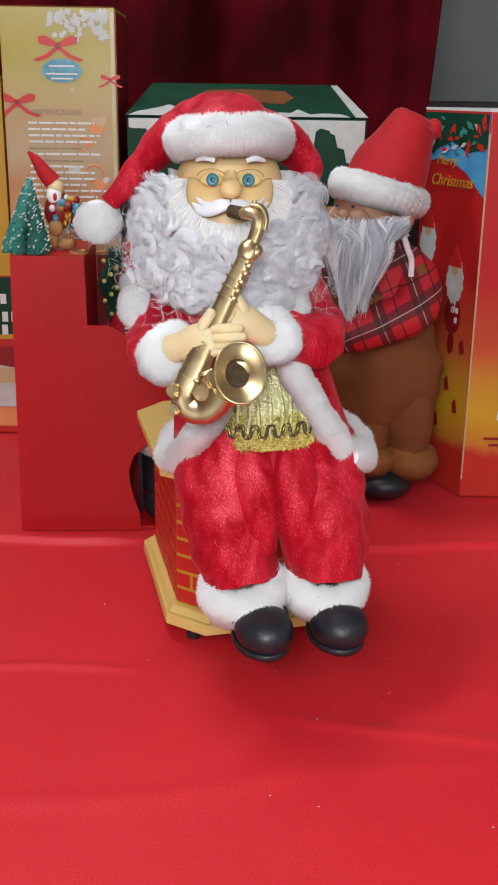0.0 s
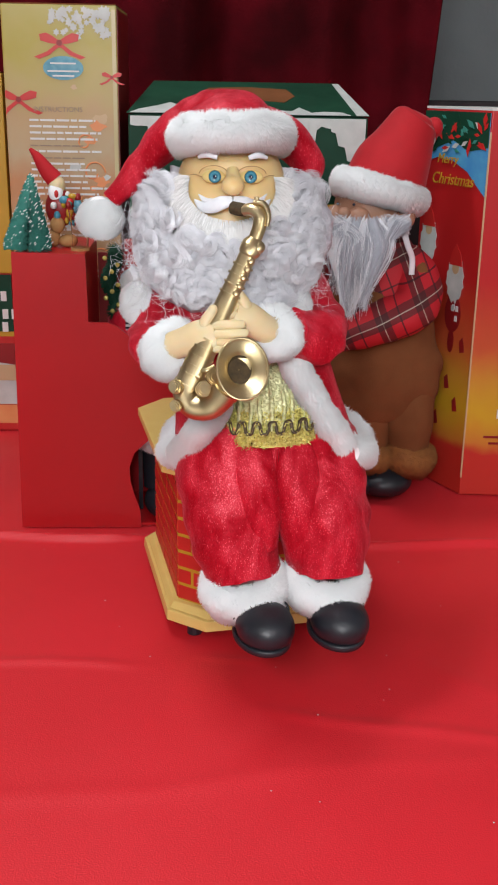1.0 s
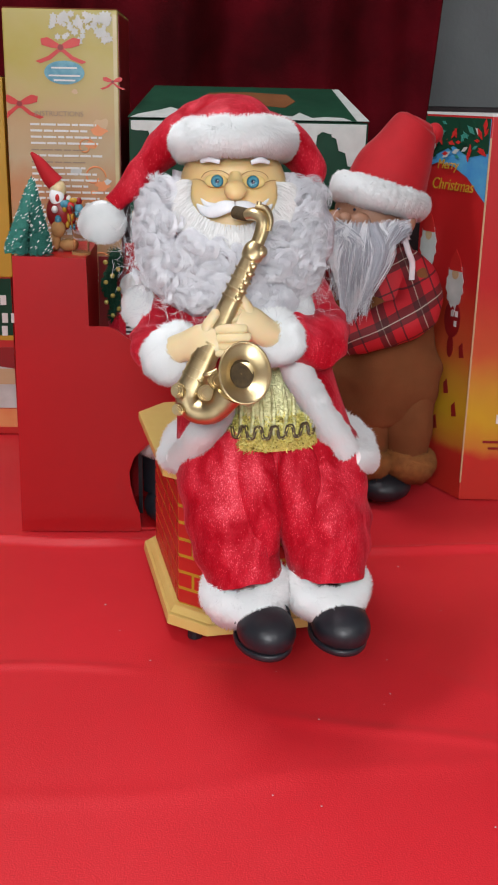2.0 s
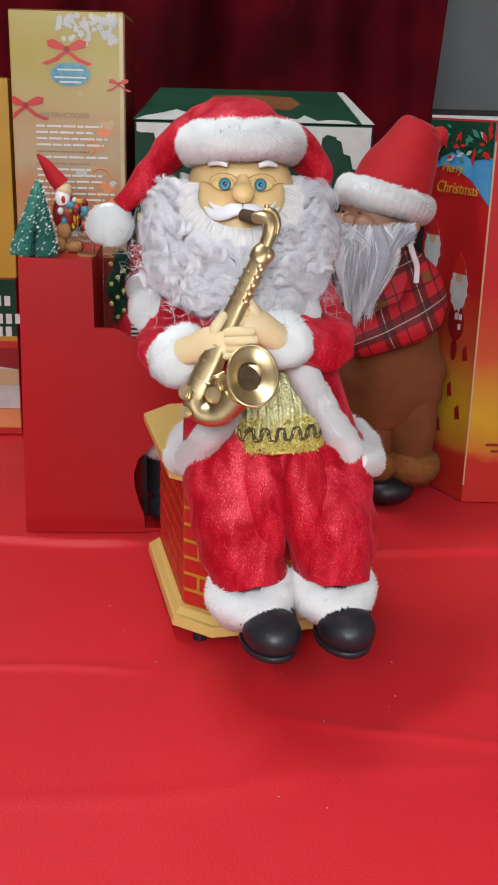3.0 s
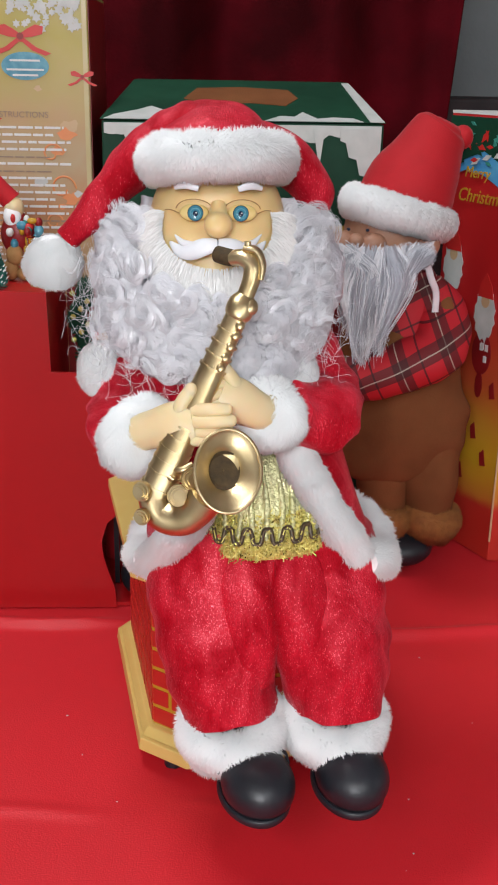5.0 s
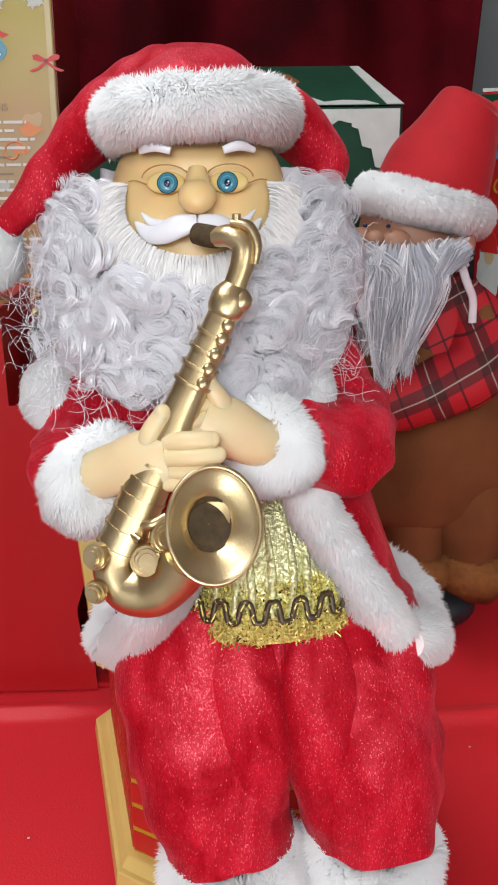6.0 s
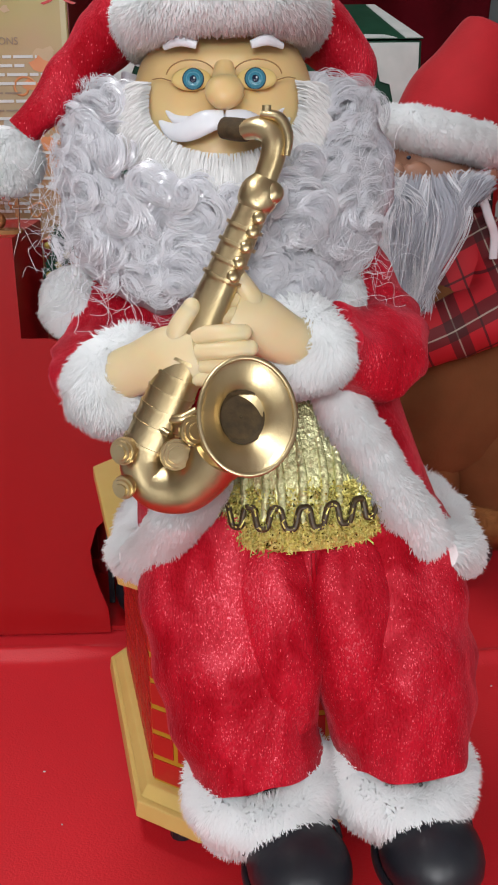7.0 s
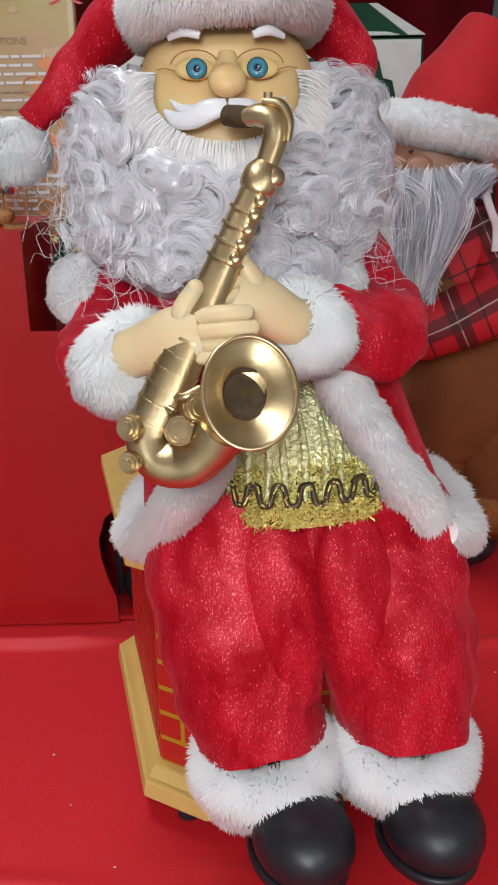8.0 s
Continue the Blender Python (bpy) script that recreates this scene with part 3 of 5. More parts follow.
def roof_box():
    b = thing("house_box", "dark green cardboard box printed with snow along its sloping lid", "box", place=(0.03, 0.346, 0))
    part("body", slab(-.122, .124, 0, .16, 0, .390, M_GREEN, "body", .0015), b)
    lid = prism([(-.124, -.002), (.126, -.002), (.126, .162), (-.124, .162)], .391, .423, M_GREEN, "lid", .001, top=[(-.100, .10), (.103, .10), (.103, .155), (-.100, .155)])
    part("lid", lid, b, "sloping green lid")
    rng = random.Random(3)

    def snow(x0, x1, low, high):
        xs = np.linspace(x0, x1, 90)
        wav = np.abs(np.sin(xs * 110 + 1)) * .5 + np.abs(np.sin(xs * 47 + 2)) * .5
        z = .3875 - low - (high - low) * wav
        g = Shape()
        one = np.ones(90)
        g.grid(np.stack([np.stack([xs, one * -.0002, one * .3885], -1), np.stack([xs, one * -.0012, one * .3885], -1), np.stack([xs, one * -.0012, z], -1), np.stack([xs, one * -.0002, z], -1)]), M_SNOW, wrap=False)
        return g.build("snow", smooth=False)

    part("snow", snow(-.120, .122, .003, .014), b, "white printed snow fringe")
    part("snow", plate([(.086, .3865), (.1215, .3865), (.1215, .322), (.115, .330), (.112, .345), (.104, .347), (.101, .360), (.094, .362), (.091, .374), (.086, .376)], -.0028, .001, M_SNOW, "snow"), b, "white printed snow drift")
    part("snow", plate([(.062, .386), (.072, .386), (.068, .352)], -.0044, .001, M_SNOW, "icicle"), b, "white printed icicle")
    part("snow", plate([(-.104, .386), (-.078, .386), (-.085, .372), (-.094, .352), (-.10, .37)], -.0044, .001, M_SNOW, "icicle"), b, "white printed icicle")
    # snow caps and a wooden sign on the slope of the lid
    slope = pose(0, -.0024, .3915, math.degrees(math.atan2(.032, .102)) - 90)

    def on_slope(name, outline, material, label):
        part(name, plate(outline, 0, .0008, material, name), b, label, at=slope)

    on_slope("snow_cap", [(-.120, .002), (-.03, .002), (-.04, .010), (-.055, .008), (-.066, .022), (-.080, .034), (-.092, .024), (-.112, .012)], M_SNOW, "printed snow cap")
    on_slope("snow_cap", [(.020, .002), (.106, .002), (.098, .010), (.080, .012), (.066, .008), (.054, .024), (.046, .012), (.034, .014)], M_SNOW, "printed snow cap")
    on_slope("snow_cap", [(.112, .002), (.1245, .002), (.1030, .104), (.0960, .104)], M_SNOW, "printed snow edge")
    on_slope("sign", [(-.052, .055), (-.03, .042), (.01, .046), (.04, .04), (.052, .06), (.044, .082), (.0, .088), (-.04, .084)], M_BROWN, "printed brown wooden sign")
    part("stripe", plate([(-.12, .20), (.122, .20), (.122, .303), (-.12, .297)], -.001, .0008, M_YEL, "stripe"), b, "yellow printed band")
    part("stripe", plate([(-.12, .19), (.122, .19), (.122, .296), (-.12, .290)], -.0016, .0008, M_DARKRED, "stripe"), b, "dark red printed lower panel")


roof_box()


def red_display():
    """A red open-fronted card display: a tall column at one end, a curved cut-out at the other."""
    b = thing("display_box", "plain red cardboard display box with a stepped, curved front", "display box", place=(-.1935, .192, 0))
    curve = [(.072, .2075), (.09, .2070), (.098, .204), (.108, .196), (.125, .189), (.16, .18), (.168, .15), (.16, .115), (.128, .093), (.112, .078), (.107, .062), (.108, .048), (.112, .033), (.117, .018), (.118, 0)]
    part("front_panel", plate([(0, 0)] + [(.004, .272), (.0710, .2705), (.072, .2075)] + curve[1:], 0, .003, M_CARD, "front_panel"), b)
    part("column", slab(.0045, .0700, .0035, .116, .0, .2700, M_CARD, "column", .001), b)
    part("base_panel", slab(.0705, .20, .0035, .12, 0, .003, M_CARD, "base_panel"), b)
    # The back panel is a darker red than the front card.
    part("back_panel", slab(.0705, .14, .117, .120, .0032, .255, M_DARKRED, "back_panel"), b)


red_display()


def print_box():
    """Red printed box standing cornerwise, with a garland, lettering and a small printed picture."""
    b = thing("printed_box", "red glossy cardboard box printed with holly and a greeting", "box", place=(.2655, .281, 0))
    L = Vector((-.43, .90)).normalized()
    F = Vector((.996, -.05)).normalized()
    q = [Vector((0, 0)), F * .13, F * .13 + L * .105, L * .105]
    h = .400
    part("body", prism([tuple(p) for p in q], 0, h, M_PRINT, "body", .0012), b)
    # local sheet: x runs from the near corner back along the side face, facing out
    out = Vector((-L.y, L.x)) * 1.0
    if out.x > 0:
        out = -out
    side = Matrix(((L.x, -out.x, 0, 0), (L.y, -out.y, 0, 0), (0, 0, 1, 0), (0, 0, 0, 1)))
    fout = Vector((-F.y, F.x))
    if fout.y > 0:
        fout = -fout
    front = Matrix(((F.x, -fout.x, 0, 0), (F.y, -fout.y, 0, 0), (0, 0, 1, 0), (0, 0, 0, 1)))

    def sheet(name, outline, material, label, base=side, lift=.0010):
        return part(name, plate(outline, -lift, .0006, material, name), b, label, at=base)

    rng = random.Random(8)
    sheet("arch", [(.001, .318), (.001, .398), (.104, .398), (.104, .345), (.08, .352), (.055, .350), (.03, .340), (.012, .326)], M_SKY, "blue printed sky arch")
    sheet("arch", [(.001, .365), (.001, .398), (.104, .398), (.104, .35), (.08, .362), (.055, .37), (.03, .36)], M_GREEN, "green printed garland", lift=.0016)
    for k in range(46):
        x, z = rng.uniform(.004, .100), rng.uniform(.358, .393)
        a = rng.uniform(0, 6.28)
        r = rng.uniform(.004, .008)
        ca, sa = math.cos(a) * r, math.sin(a) * r
        pts = [(x + ca, z + sa), (x - .4 * sa, z + .4 * ca), (x - ca, z - sa), (x + .4 * sa, z - .4 * ca)]
        pts = [(min(max(u, .001), .104), min(v, .398)) for u, v in pts]
        sheet("leaf", pts, rng.choice((M_GREEN, M_TREE, M_TREE, M_REDP, M_REDP, M_SNOW)), "", lift=.0018 + k * .00003)
    for words, x, z, size in (("Merry", .060, .347, .0135), ("Christmas", .050, .326, .0165)):
        c = bpy.data.curves.new("word", "FONT")
        c.body, c.size, c.extrude, c.align_x, c.shear = words, size, .0003, "CENTER", .25
        c.materials.append(M_YEL)
        ob = new("lettering", c)
        ob.parent = b
        ob.matrix_basis = side @ pose(x, -.0036, z, 90, 0, 0) @ Matrix.Diagonal((-1, 1, 1, 1))
        tagged(ob, "golden printed greeting")
    for x, z in ((.035, .23), (.085, .265)):
        for dz, rx, rz, ink, lift in ((-.036, .013, .020, M_DARKRED, .0005), (.0, .0135, .024, M_SNOW, .0008), (.012, .0055, .006, M_PEACH, .0011), (-.066, .005, .012, M_DARKRED, .0005)):
            jag = .10 if ink is M_SNOW else 0
            g = [(x + rx * (1 + jag * math.sin(i * 2.6)) * math.cos(t), z + dz + rz * (1 + jag * math.sin(i * 2.6)) * math.sin(t)) for i, t in enumerate(np.linspace(0, 2 * math.pi, 28, endpoint=False))]
            sheet("picture", g, ink, "printed figure", lift=lift + .0008)
        sheet("picture", [(x - .0105, z + .015), (x + .0105, z + .015), (x + .008, z + .027), (x + .001, z + .037), (x - .007, z + .027)], M_REDP, "printed red cap", lift=.0021)
        for k in range(4):
            u, w = x + rng.uniform(-.009, .009), z - rng.uniform(.028, .05)
            sheet("speck", [(u - .002, w - .003), (u + .002, w - .003), (u + .002, w + .003), (u - .002, w + .003)], M_WHITE, "", lift=.0018)
    for k in range(5):
        u, w = .02 + rng.uniform(-.01, .06), .075 + k * .022
        sheet("motif", [(u - .004, w - .006), (u + .003, w - .008), (u + .005, w + .004), (u, w + .009)], M_DARKRED, "", lift=.0019)
    sheet("label", [(.032, .088), (.075, .088), (.075, .098), (.032, .098)], M_WHITE, "white printed label", front, .0019)
    sheet("text_bar", [(.02, .066), (.08, .066), (.08, .0685), (.02, .0685)], M_DARKRED, "", front, .0019)
    sheet("text_bar", [(.026, .059), (.07, .059), (.07, .0612), (.026, .0612)], M_DARKRED, "", front, .0019)
    sheet("motif", [(.03, .158), (.046, .154), (.05, .166), (.038, .172)], M_BROWN, "", front, .0019)
    part("worn_edge", slab(-.0008, .0008, -.0008, .0008, .02, h - .02, M_PEACH, "worn_edge"), b, "pale worn edge")
    part("top_edge", prism([tuple(p) for p in q], h, h + .0025, M_WHITE, "top_edge"), b, "white card top")


print_box()


def left_boxes():
    b = thing("stacked_box", "green and red printed cardboard box standing on the table", "box", place=(-.345, .50, 0))
    part("body", slab(-.10, .097, 0, .16, 0, .2, M_REDP, "body", .0015), b)
    part("panel", slab(-.099, .0965, -.001, 0, .128, .198, M_GREEN, "panel"), b, "dark green printed panel")
    part("stripe", slab(-.099, .0965, -.0014, -.0005, .122, .128, M_YEL, "stripe"), b, "yellow printed stripe")
    for z, x in ((.172, .05), (.15, .062), (.134, .05)):
        for k in range(4):
            part("text_bar", slab(x + k * .011, x + k * .011 + .007, -.0022, -.0012, z - .006, z + .006, M_WHITE, "text_bar"), b)
    part("picture", plate([(.055, .035), (.096, .035), (.096, .112), (.075, .112), (.06, .095)], -.0012, .0008, M_SNOW, "picture"), b, "pale printed picture")
    part("picture", plate([(.058, .092), (.096, .086), (.096, .113), (.074, .113)], -.002, .0008, M_DARKRED, "picture"), b, "red printed cap")
    part("picture", plate([(.064, .066), (.096, .066), (.096, .086), (.062, .086)], -.0022, .0008, M_PEACH, "picture"), b, "peach printed patch")
    part("picture", plate([(.056, .010), (.096, .010), (.096, .034), (.056, .034)], -.002, .0008, M_ORANGE, "picture"), b, "orange printed patch")
    c = thing("yellow_box", "plain yellow cardboard box stacked on another box", "box", place=(-.345, .50, .2005))
    part("body", slab(-.10, .10, -.006, .15, 0, .228, M_YEL, "body", .0015), c)
    part("flap", slab(-.099, .099, -.005, .149, .228, .2295, M_BROWN, "flap"), c)
    d = thing("dark_crate", "black covered box behind the other boxes", "box", place=(.43, .80, 0))
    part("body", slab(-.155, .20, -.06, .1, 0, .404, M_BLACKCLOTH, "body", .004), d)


left_boxes()


# ---- chimney that the doll sits on ----
def octagon(w, d, c):
    return [(-w + c, -d), (w - c, -d), (w, -d + c), (w, d - c), (w - c, d), (-w + c, d), (-w, d - c), (-w, -d + c)]


def chimney():
    b = thing("toy_chimney", "toy chimney of red bricks with yellow plastic base and top", "toy chimney", place=(.0155, .063, .008), turn=10.5)
    W, D, C, H = .0725, .100, .027, .138
    part("base_plate", prism(octagon(W, D, C), .0045, .013, M_YELLOW, "base_plate", .001, top=octagon(W - .001, D - .001, C)), b, "yellow moulded plastic base")
    part("base_step", prism(octagon(W - .003, D - .003, C), .0132, .018, M_YELLOW, "base_step", .001, top=octagon(W - .007, D - .007, C - .001)), b)
    foot = prism([(math.cos(a) * .006, math.sin(a) * .006) for a in np.linspace(0, 6.283, 12, endpoint=False)], -.008, .0044, M_BLACK, "foot")
    for x in (-.05, .05):
        for y in (-.075, .075):
            part("foot", foot, b, at=pose(x, y, 0))
    w, d, c = W - .011, D - .011, C - .002
    part("body", prism(octagon(w, d, c), .018, H - .007, M_YEL, "body"), b, "yellow mortar body")
    part("top_plate", prism(octagon(W + .003, D + .001, C), H - .007, H, M_YELLOW, "top_plate", .001), b, "yellow plastic rim")
    outline = [Vector(p) for p in octagon(w, d, c)]
    rows, joint = 8, .0030
    rh = (H - .007 - .018) / rows
    cache = {}
    for i in range(8):
        a, e = outline[i], outline[(i + 1) % 8]
        run = (e - a)
        length = run.length
        dirn = run / length
        n = Vector((dirn.y, -dirn.x))
        turn = math.degrees(math.atan2(dirn.y, dirn.x))
        for r in range(rows):
            x = .0006 - (.014 if r % 2 else 0)
            while x < length - .002:
                x0, x1 = max(x, .0006), min(x + .026, length - .0006)
                if x1 - x0 > .003:
                    key = round(x1 - x0, 4)
                    if key not in cache:
                        cache[key] = slab(0, key, -.0007, .0004, joint / 2, rh - joint / 2, M_BRICK, "brick")
                    p = a + dirn * x0
                    part("brick", cache[key], b, at=pose(p.x, p.y, .018 + r * rh, 0, 0, turn))
                x += .026 + joint
    return b


chimney()


# ---- the seated doll: one mesh ----
RNG = np.random.default_rng(7)
# Camera eye with its sign turned, the centre of the scaling below.
MINUS_EYE = np.array((.015, .767, -.416))


def scale_from_eye(points):
    """Upper points scale away from the camera's eye to fit its view, more so higher up."""
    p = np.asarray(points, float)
    return p + (p + MINUS_EYE) * .12 * np.clip((p[..., 2:3] - .19) / .16, 0, 1.1)


def ring_path(centre, rx, ry, tilt=(0, 0, 0), n=40, wave=0.0):
    a = np.linspace(0, 2 * np.pi, n, endpoint=False)
    p = np.stack([np.cos(a) * rx, np.sin(a) * ry, wave * np.sin(a * 3)], -1)
    return p @ np.array(Euler([radians(t) for t in tilt]).to_matrix()).T + np.array(centre)


def fur_ring(s, centre, rx, ry, thick, tall, tilt=(0, 0, 0), count=9000, length=.006, taper=0.0, material=None):
    """A closed roll of fur round a limb: thick across, tall along the limb."""
    n, c = 40, 16
    a, b = np.linspace(0, 2 * np.pi, n, endpoint=False), np.linspace(0, 2 * np.pi, c, endpoint=False)
    A, B = np.meshgrid(a, b, indexing="ij")
    k = 1 + taper * np.sin(B)
    pts = np.stack([np.cos(A) * (rx * k + thick * np.cos(B)), np.sin(A) * (ry * k + thick * np.cos(B)), tall * np.sin(B)], -1)
    R = np.array(Euler([radians(t) for t in tilt]).to_matrix())
    pts = pts @ R.T + np.array(centre)
    pts = pts + wobble(pts, .0006, 150)
    rows = np.concatenate([pts, pts[:1]])
    s.grid(rows, material or M_FUR)
    s.fur(rows, count, length, material or M_FUR)


def fur_tube(s, path, radii, count, length=.006, flat=1.0, material=None):
    rows = s.tube(path, radii, material or M_FUR, seg=16, steps=5, flat=flat, bumps=.0006, freq=150)
    s.fur(rows, count, length, material or M_FUR)


def curl(start, axis, radius, turns, length, strands, rng, k=20):
    """A ringlet: a bundle of fine strands that wind round one axis. Returns their paths and the way they face."""
    axis = np.array(axis, float)
    axis /= np.linalg.norm(axis)
    s = np.cross(axis, [0.3, 0.9, 0.2])
    s /= np.linalg.norm(s)
    w = np.cross(s, axis)
    t = np.linspace(0, 1, k)
    phase = rng.uniform(0, 6.28)
    out, face = [], []
    for q in range(strands):
        ph = phase + rng.normal(0, .20)
        rr = radius * (0.4 + 0.6 * np.minimum(1, t * 3)) * rng.uniform(.48, 1.10)
        off = rng.normal(0, .0007, 3)
        p = np.array(start) + off + np.outer(t * length * rng.uniform(.9, 1.1), axis)
        radial = np.outer(np.cos(ph + t * turns * 6.28), s) + np.outer(np.sin(ph + t * turns * 6.28), w)
        p = p + radial * rr[:, None]
        p[:, 2] -= .004 * t * t
        out.append(p)
        face.append(radial * .5 + np.array([(start[0] - .0045) * 9, -.85, .45]) + rng.normal(0, .1, 3))
    return out, face


def seated_doll():
    s = Shape()
    rng = RNG
    # seat, trousers
    s.ball((.036, -.012, .163), (.062, .046, .028), M_PLUSH, bumps=.0008, freq=110)
    s.ball((.037, -.026, .170), (.066, .049, .022), M_PLUSH, 64, 40, bumps=.0008, freq=140)
    s.ball((.038, -.034, .146), (.050, .040, .034), M_PLUSH, 40, 24)
    s.ball((.040, -.054, .158), (.024, .028, .034), M_PLUSH, 40, 24, bumps=.0006, freq=160)
    s.tube([(.0385, -.0800, .178), (.0388, -.0815, .168), (.040, -.0800, .156), (.041, -.0765, .144)], [.0008, .0011, .0009, .0006], M_PLUSH, seg=8)
    s.tube([(.012, -.028, .190), (.004, -.038, .162), (.005, -.060, .130), (.011, -.072, .104), (.0165, -.080, .078)],
           [(.028, .042), (.0395, .042), (.0355, .036), (.0315, .033), (.0270, .029)], M_PLUSH, seg=72, steps=14, bumps=.0013, freq=130)
    s.tube([(.062, -.028, .190), (.069, -.038, .162), (.0735, -.060, .132), (.0755, -.072, .106), (.0760, -.080, .082)],
           [(.025, .040), (.0360, .042), (.0340, .036), (.0315, .033), (.0265, .029)], M_PLUSH, seg=72, steps=14, bumps=.0015, freq=140)
    s.ball((.038, -.030, .181), (.042, .0485, .014), M_PLUSH, 40, 20)
    for dx in (-.0150, .0150):
        s.tube([(.037 + dx, -.048, .177), (.038 + dx, -.065, .164), (.0395 + dx, -.0745, .146), (.0415 + dx * .9, -.080, .124), (.0435 + dx * .8, -.082, .104)],
               [(.019, .022), (.0205, .0215), (.0185, .021), (.0155, .018), (.010, .012)], M_PLUSH, seg=48, steps=12, bumps=.0006, freq=150)
    # ankle fur, boots
    fur_ring(s, (.0175, -.082, .073), .0235, .023, .006, .0115, (12, -6, 0), 15000, .0062)
    fur_ring(s, (.0765, -.082, .076), .0225, .023, .006, .0115, (12, 2, 0), 15000, .0062)
    for x, y, z, turn in ((.024, -.090, .060, 12), (.079, -.086, .062, 8)):
        c, sn = math.cos(radians(turn)), math.sin(radians(turn))

        def at(u, v, w):
            return (x + u * c - v * sn, y + u * sn + v * c, z + w)

        s.tube([at(0, 0, .012), at(0, -.002, 0), at(0, -.004, -.014)], [(.016, .018), (.017, .020), (.0165, .021)], M_BLACK, seg=28)
        s.ball(at(.002, -.024, -.003), (.0208, .0260, .0168), M_BLACK, turn=(0, 0, turn), shape=lambda p, u: np.where(p[..., 2:3] < -.010, np.concatenate([p[..., :2], np.full(p[..., :1].shape, -.010)], -1), p))
        sole = [at(.0190 * math.cos(a) + .001, -.0190 + .0288 * math.sin(a), -.0126) for a in np.linspace(0, 2 * np.pi, 33)]
        s.tube(sole, [(.0016, .0026)] * 33, M_BLACK, seg=10, steps=2, up=(0, 0, 1), cap=False)
        s.ball(at(.001, -.0190, -.0126), (.0190, .0288, .0028), M_BLACK, turn=(0, 0, turn))
        s.tube([at(-.0190, -.016, .000), at(-.0163, -.014, .007), at(-.0093, -.0125, .0120), at(.002, -.012, .0142), at(.0132, -.0125, .0120), at(.0200, -.014, .007), at(.0218, -.016, .000)], [.0011] * 7, M_BLACK, seg=8)
    # shirt and waist trim
    s.tube([(.036, -.024, .189), (.034, -.028, .204), (.026, -.030, .235), (.014, -.034, .275), (.006, -.040, .305)],
           [(.052, .050), (.050, .054), (.047, .052), (.040, .042), (.026, .028)], M_LAME, seg=64, steps=8, bumps=.0005, freq=170)
    for k in range(9):
        u = -.6 + k * .15
        x = .034 + u * .05
        y = -.028 - .0545 * math.sqrt(max(0, 1 - u * u))
        s.tube([(x, y, .192), (x + .001 * (k % 3 - 1), y - .0006, .21), (x - .003, y + .001, .232)], [.0014, .0018, .0012], M_LAME, seg=8)
    n = 40
    u = np.linspace(-1.25, .92, n)
    zz = np.linspace(0, 1, 7)
    rows = np.array([[(.036 + math.sin(a) * (.0535 + .001 * math.sin(q * 9)), -.026 - math.cos(a) * .0555, .1795 + .0265 * q + .004 * math.sin(a)) for a in u] for q in zz])
    s.grid(rows, M_SEQUIN, wrap=False)
    # loose shiny loops all over the trim, and a dark wavy braid
    count = 3600
    a, q = rng.uniform(-1.15, .80, count), rng.random(count)
    P = np.stack([.036 + np.sin(a) * .0545, -.026 - np.cos(a) * .0568, .1805 + .0260 * q + .004 * np.sin(a)], -1)
    d = rng.normal(0, 1, (count, 3)) * .0011
    e = rng.normal(0, 1, (count, 3)) * .0011
    s.ribbons(np.stack([P, P + d, P + d + e], 1), np.array([1, 1, .5]) * .00034, M_SEQUIN, rng.normal(0, .6, (count, 3)) + np.array([0, -1, .4]))
    wave = []
    for q in np.linspace(0, 1, 260):
        turn = q * 10 * 2 * math.pi
        t = -1.05 + 1.95 * q
        wave.append((.036 + math.sin(t) * .056, -.026 - math.cos(t) * .0585, .1945 + .004 * math.sin(t) + .0044 * math.tanh(2.4 * math.sin(turn))))
    s.tube(wave, [.0013] * 260, M_BRAID, seg=7, steps=1)
    s.ribbons(np.array([wave[i:i + 3] for i in range(0, 256, 4)]) + np.array((0, -.0012, 0)) + rng.normal(0, .0006, (64, 3, 3)), np.full(3, .0003), M_SEQUIN)
    # coat: a shell open in front, flared at the hem
    rows = []
    for q in np.linspace(0, 1, 26):
        z = .276 - q * .100
        cx, cy = .014 + .022 * q, -.030 + .004 * q
        rx, ry = .052 + .017 * q ** 1.5, .0535 + .0075 * q
        left, right = -.44 - .10 * q - .75 * max(0, (q - .55) / .45) ** 1.3, .50 + .66 * max(0, q - .40)
        aa = np.linspace(right, 2 * np.pi + left, 70)
        ripple = 1 + .03 * q * np.sin(aa * 7)
        rows.append(np.stack([cx + np.sin(aa) * rx * ripple, cy - np.cos(aa) * ry * ripple, np.full(70, z) + .003 * q * np.sin(aa * 3) - .010 * q * np.sin(aa) ** 2 - .009 * q * np.clip(-np.sin(aa), 0, 1) * (np.cos(aa) > -.2)], -1))
    rows = np.array(rows)
    s.grid(rows, M_PLUSH, wrap=False)
    inner = rows * np.array([1, 1, 1]) + (rows.mean(1, keepdims=True) - rows) * .05
    s.grid(inner[:, ::-1], M_PLUSH, wrap=False)
    E0, E1, hem = rows[:, 0], rows[:, -1], rows[-1]
    off = np.array([0, -.003, 0])
    fur_tube(s, [tuple(p + off) for p in E0[6::3]], [(.0080, .006)] * len(E0[6::3]), 9000, .0042)
    fur_tube(s, [tuple(p + off) for p in E1[10::3]], [(.0078 + .0015 * k / 5, .006 + .003 * k / 5) for k in range(len(E1[10::3]))], 11000, .0042)
    fur_tube(s, [tuple(p) for p in hem[::4]], [(.0085, .0105)] * len(hem[::4]), 28000, .0058)
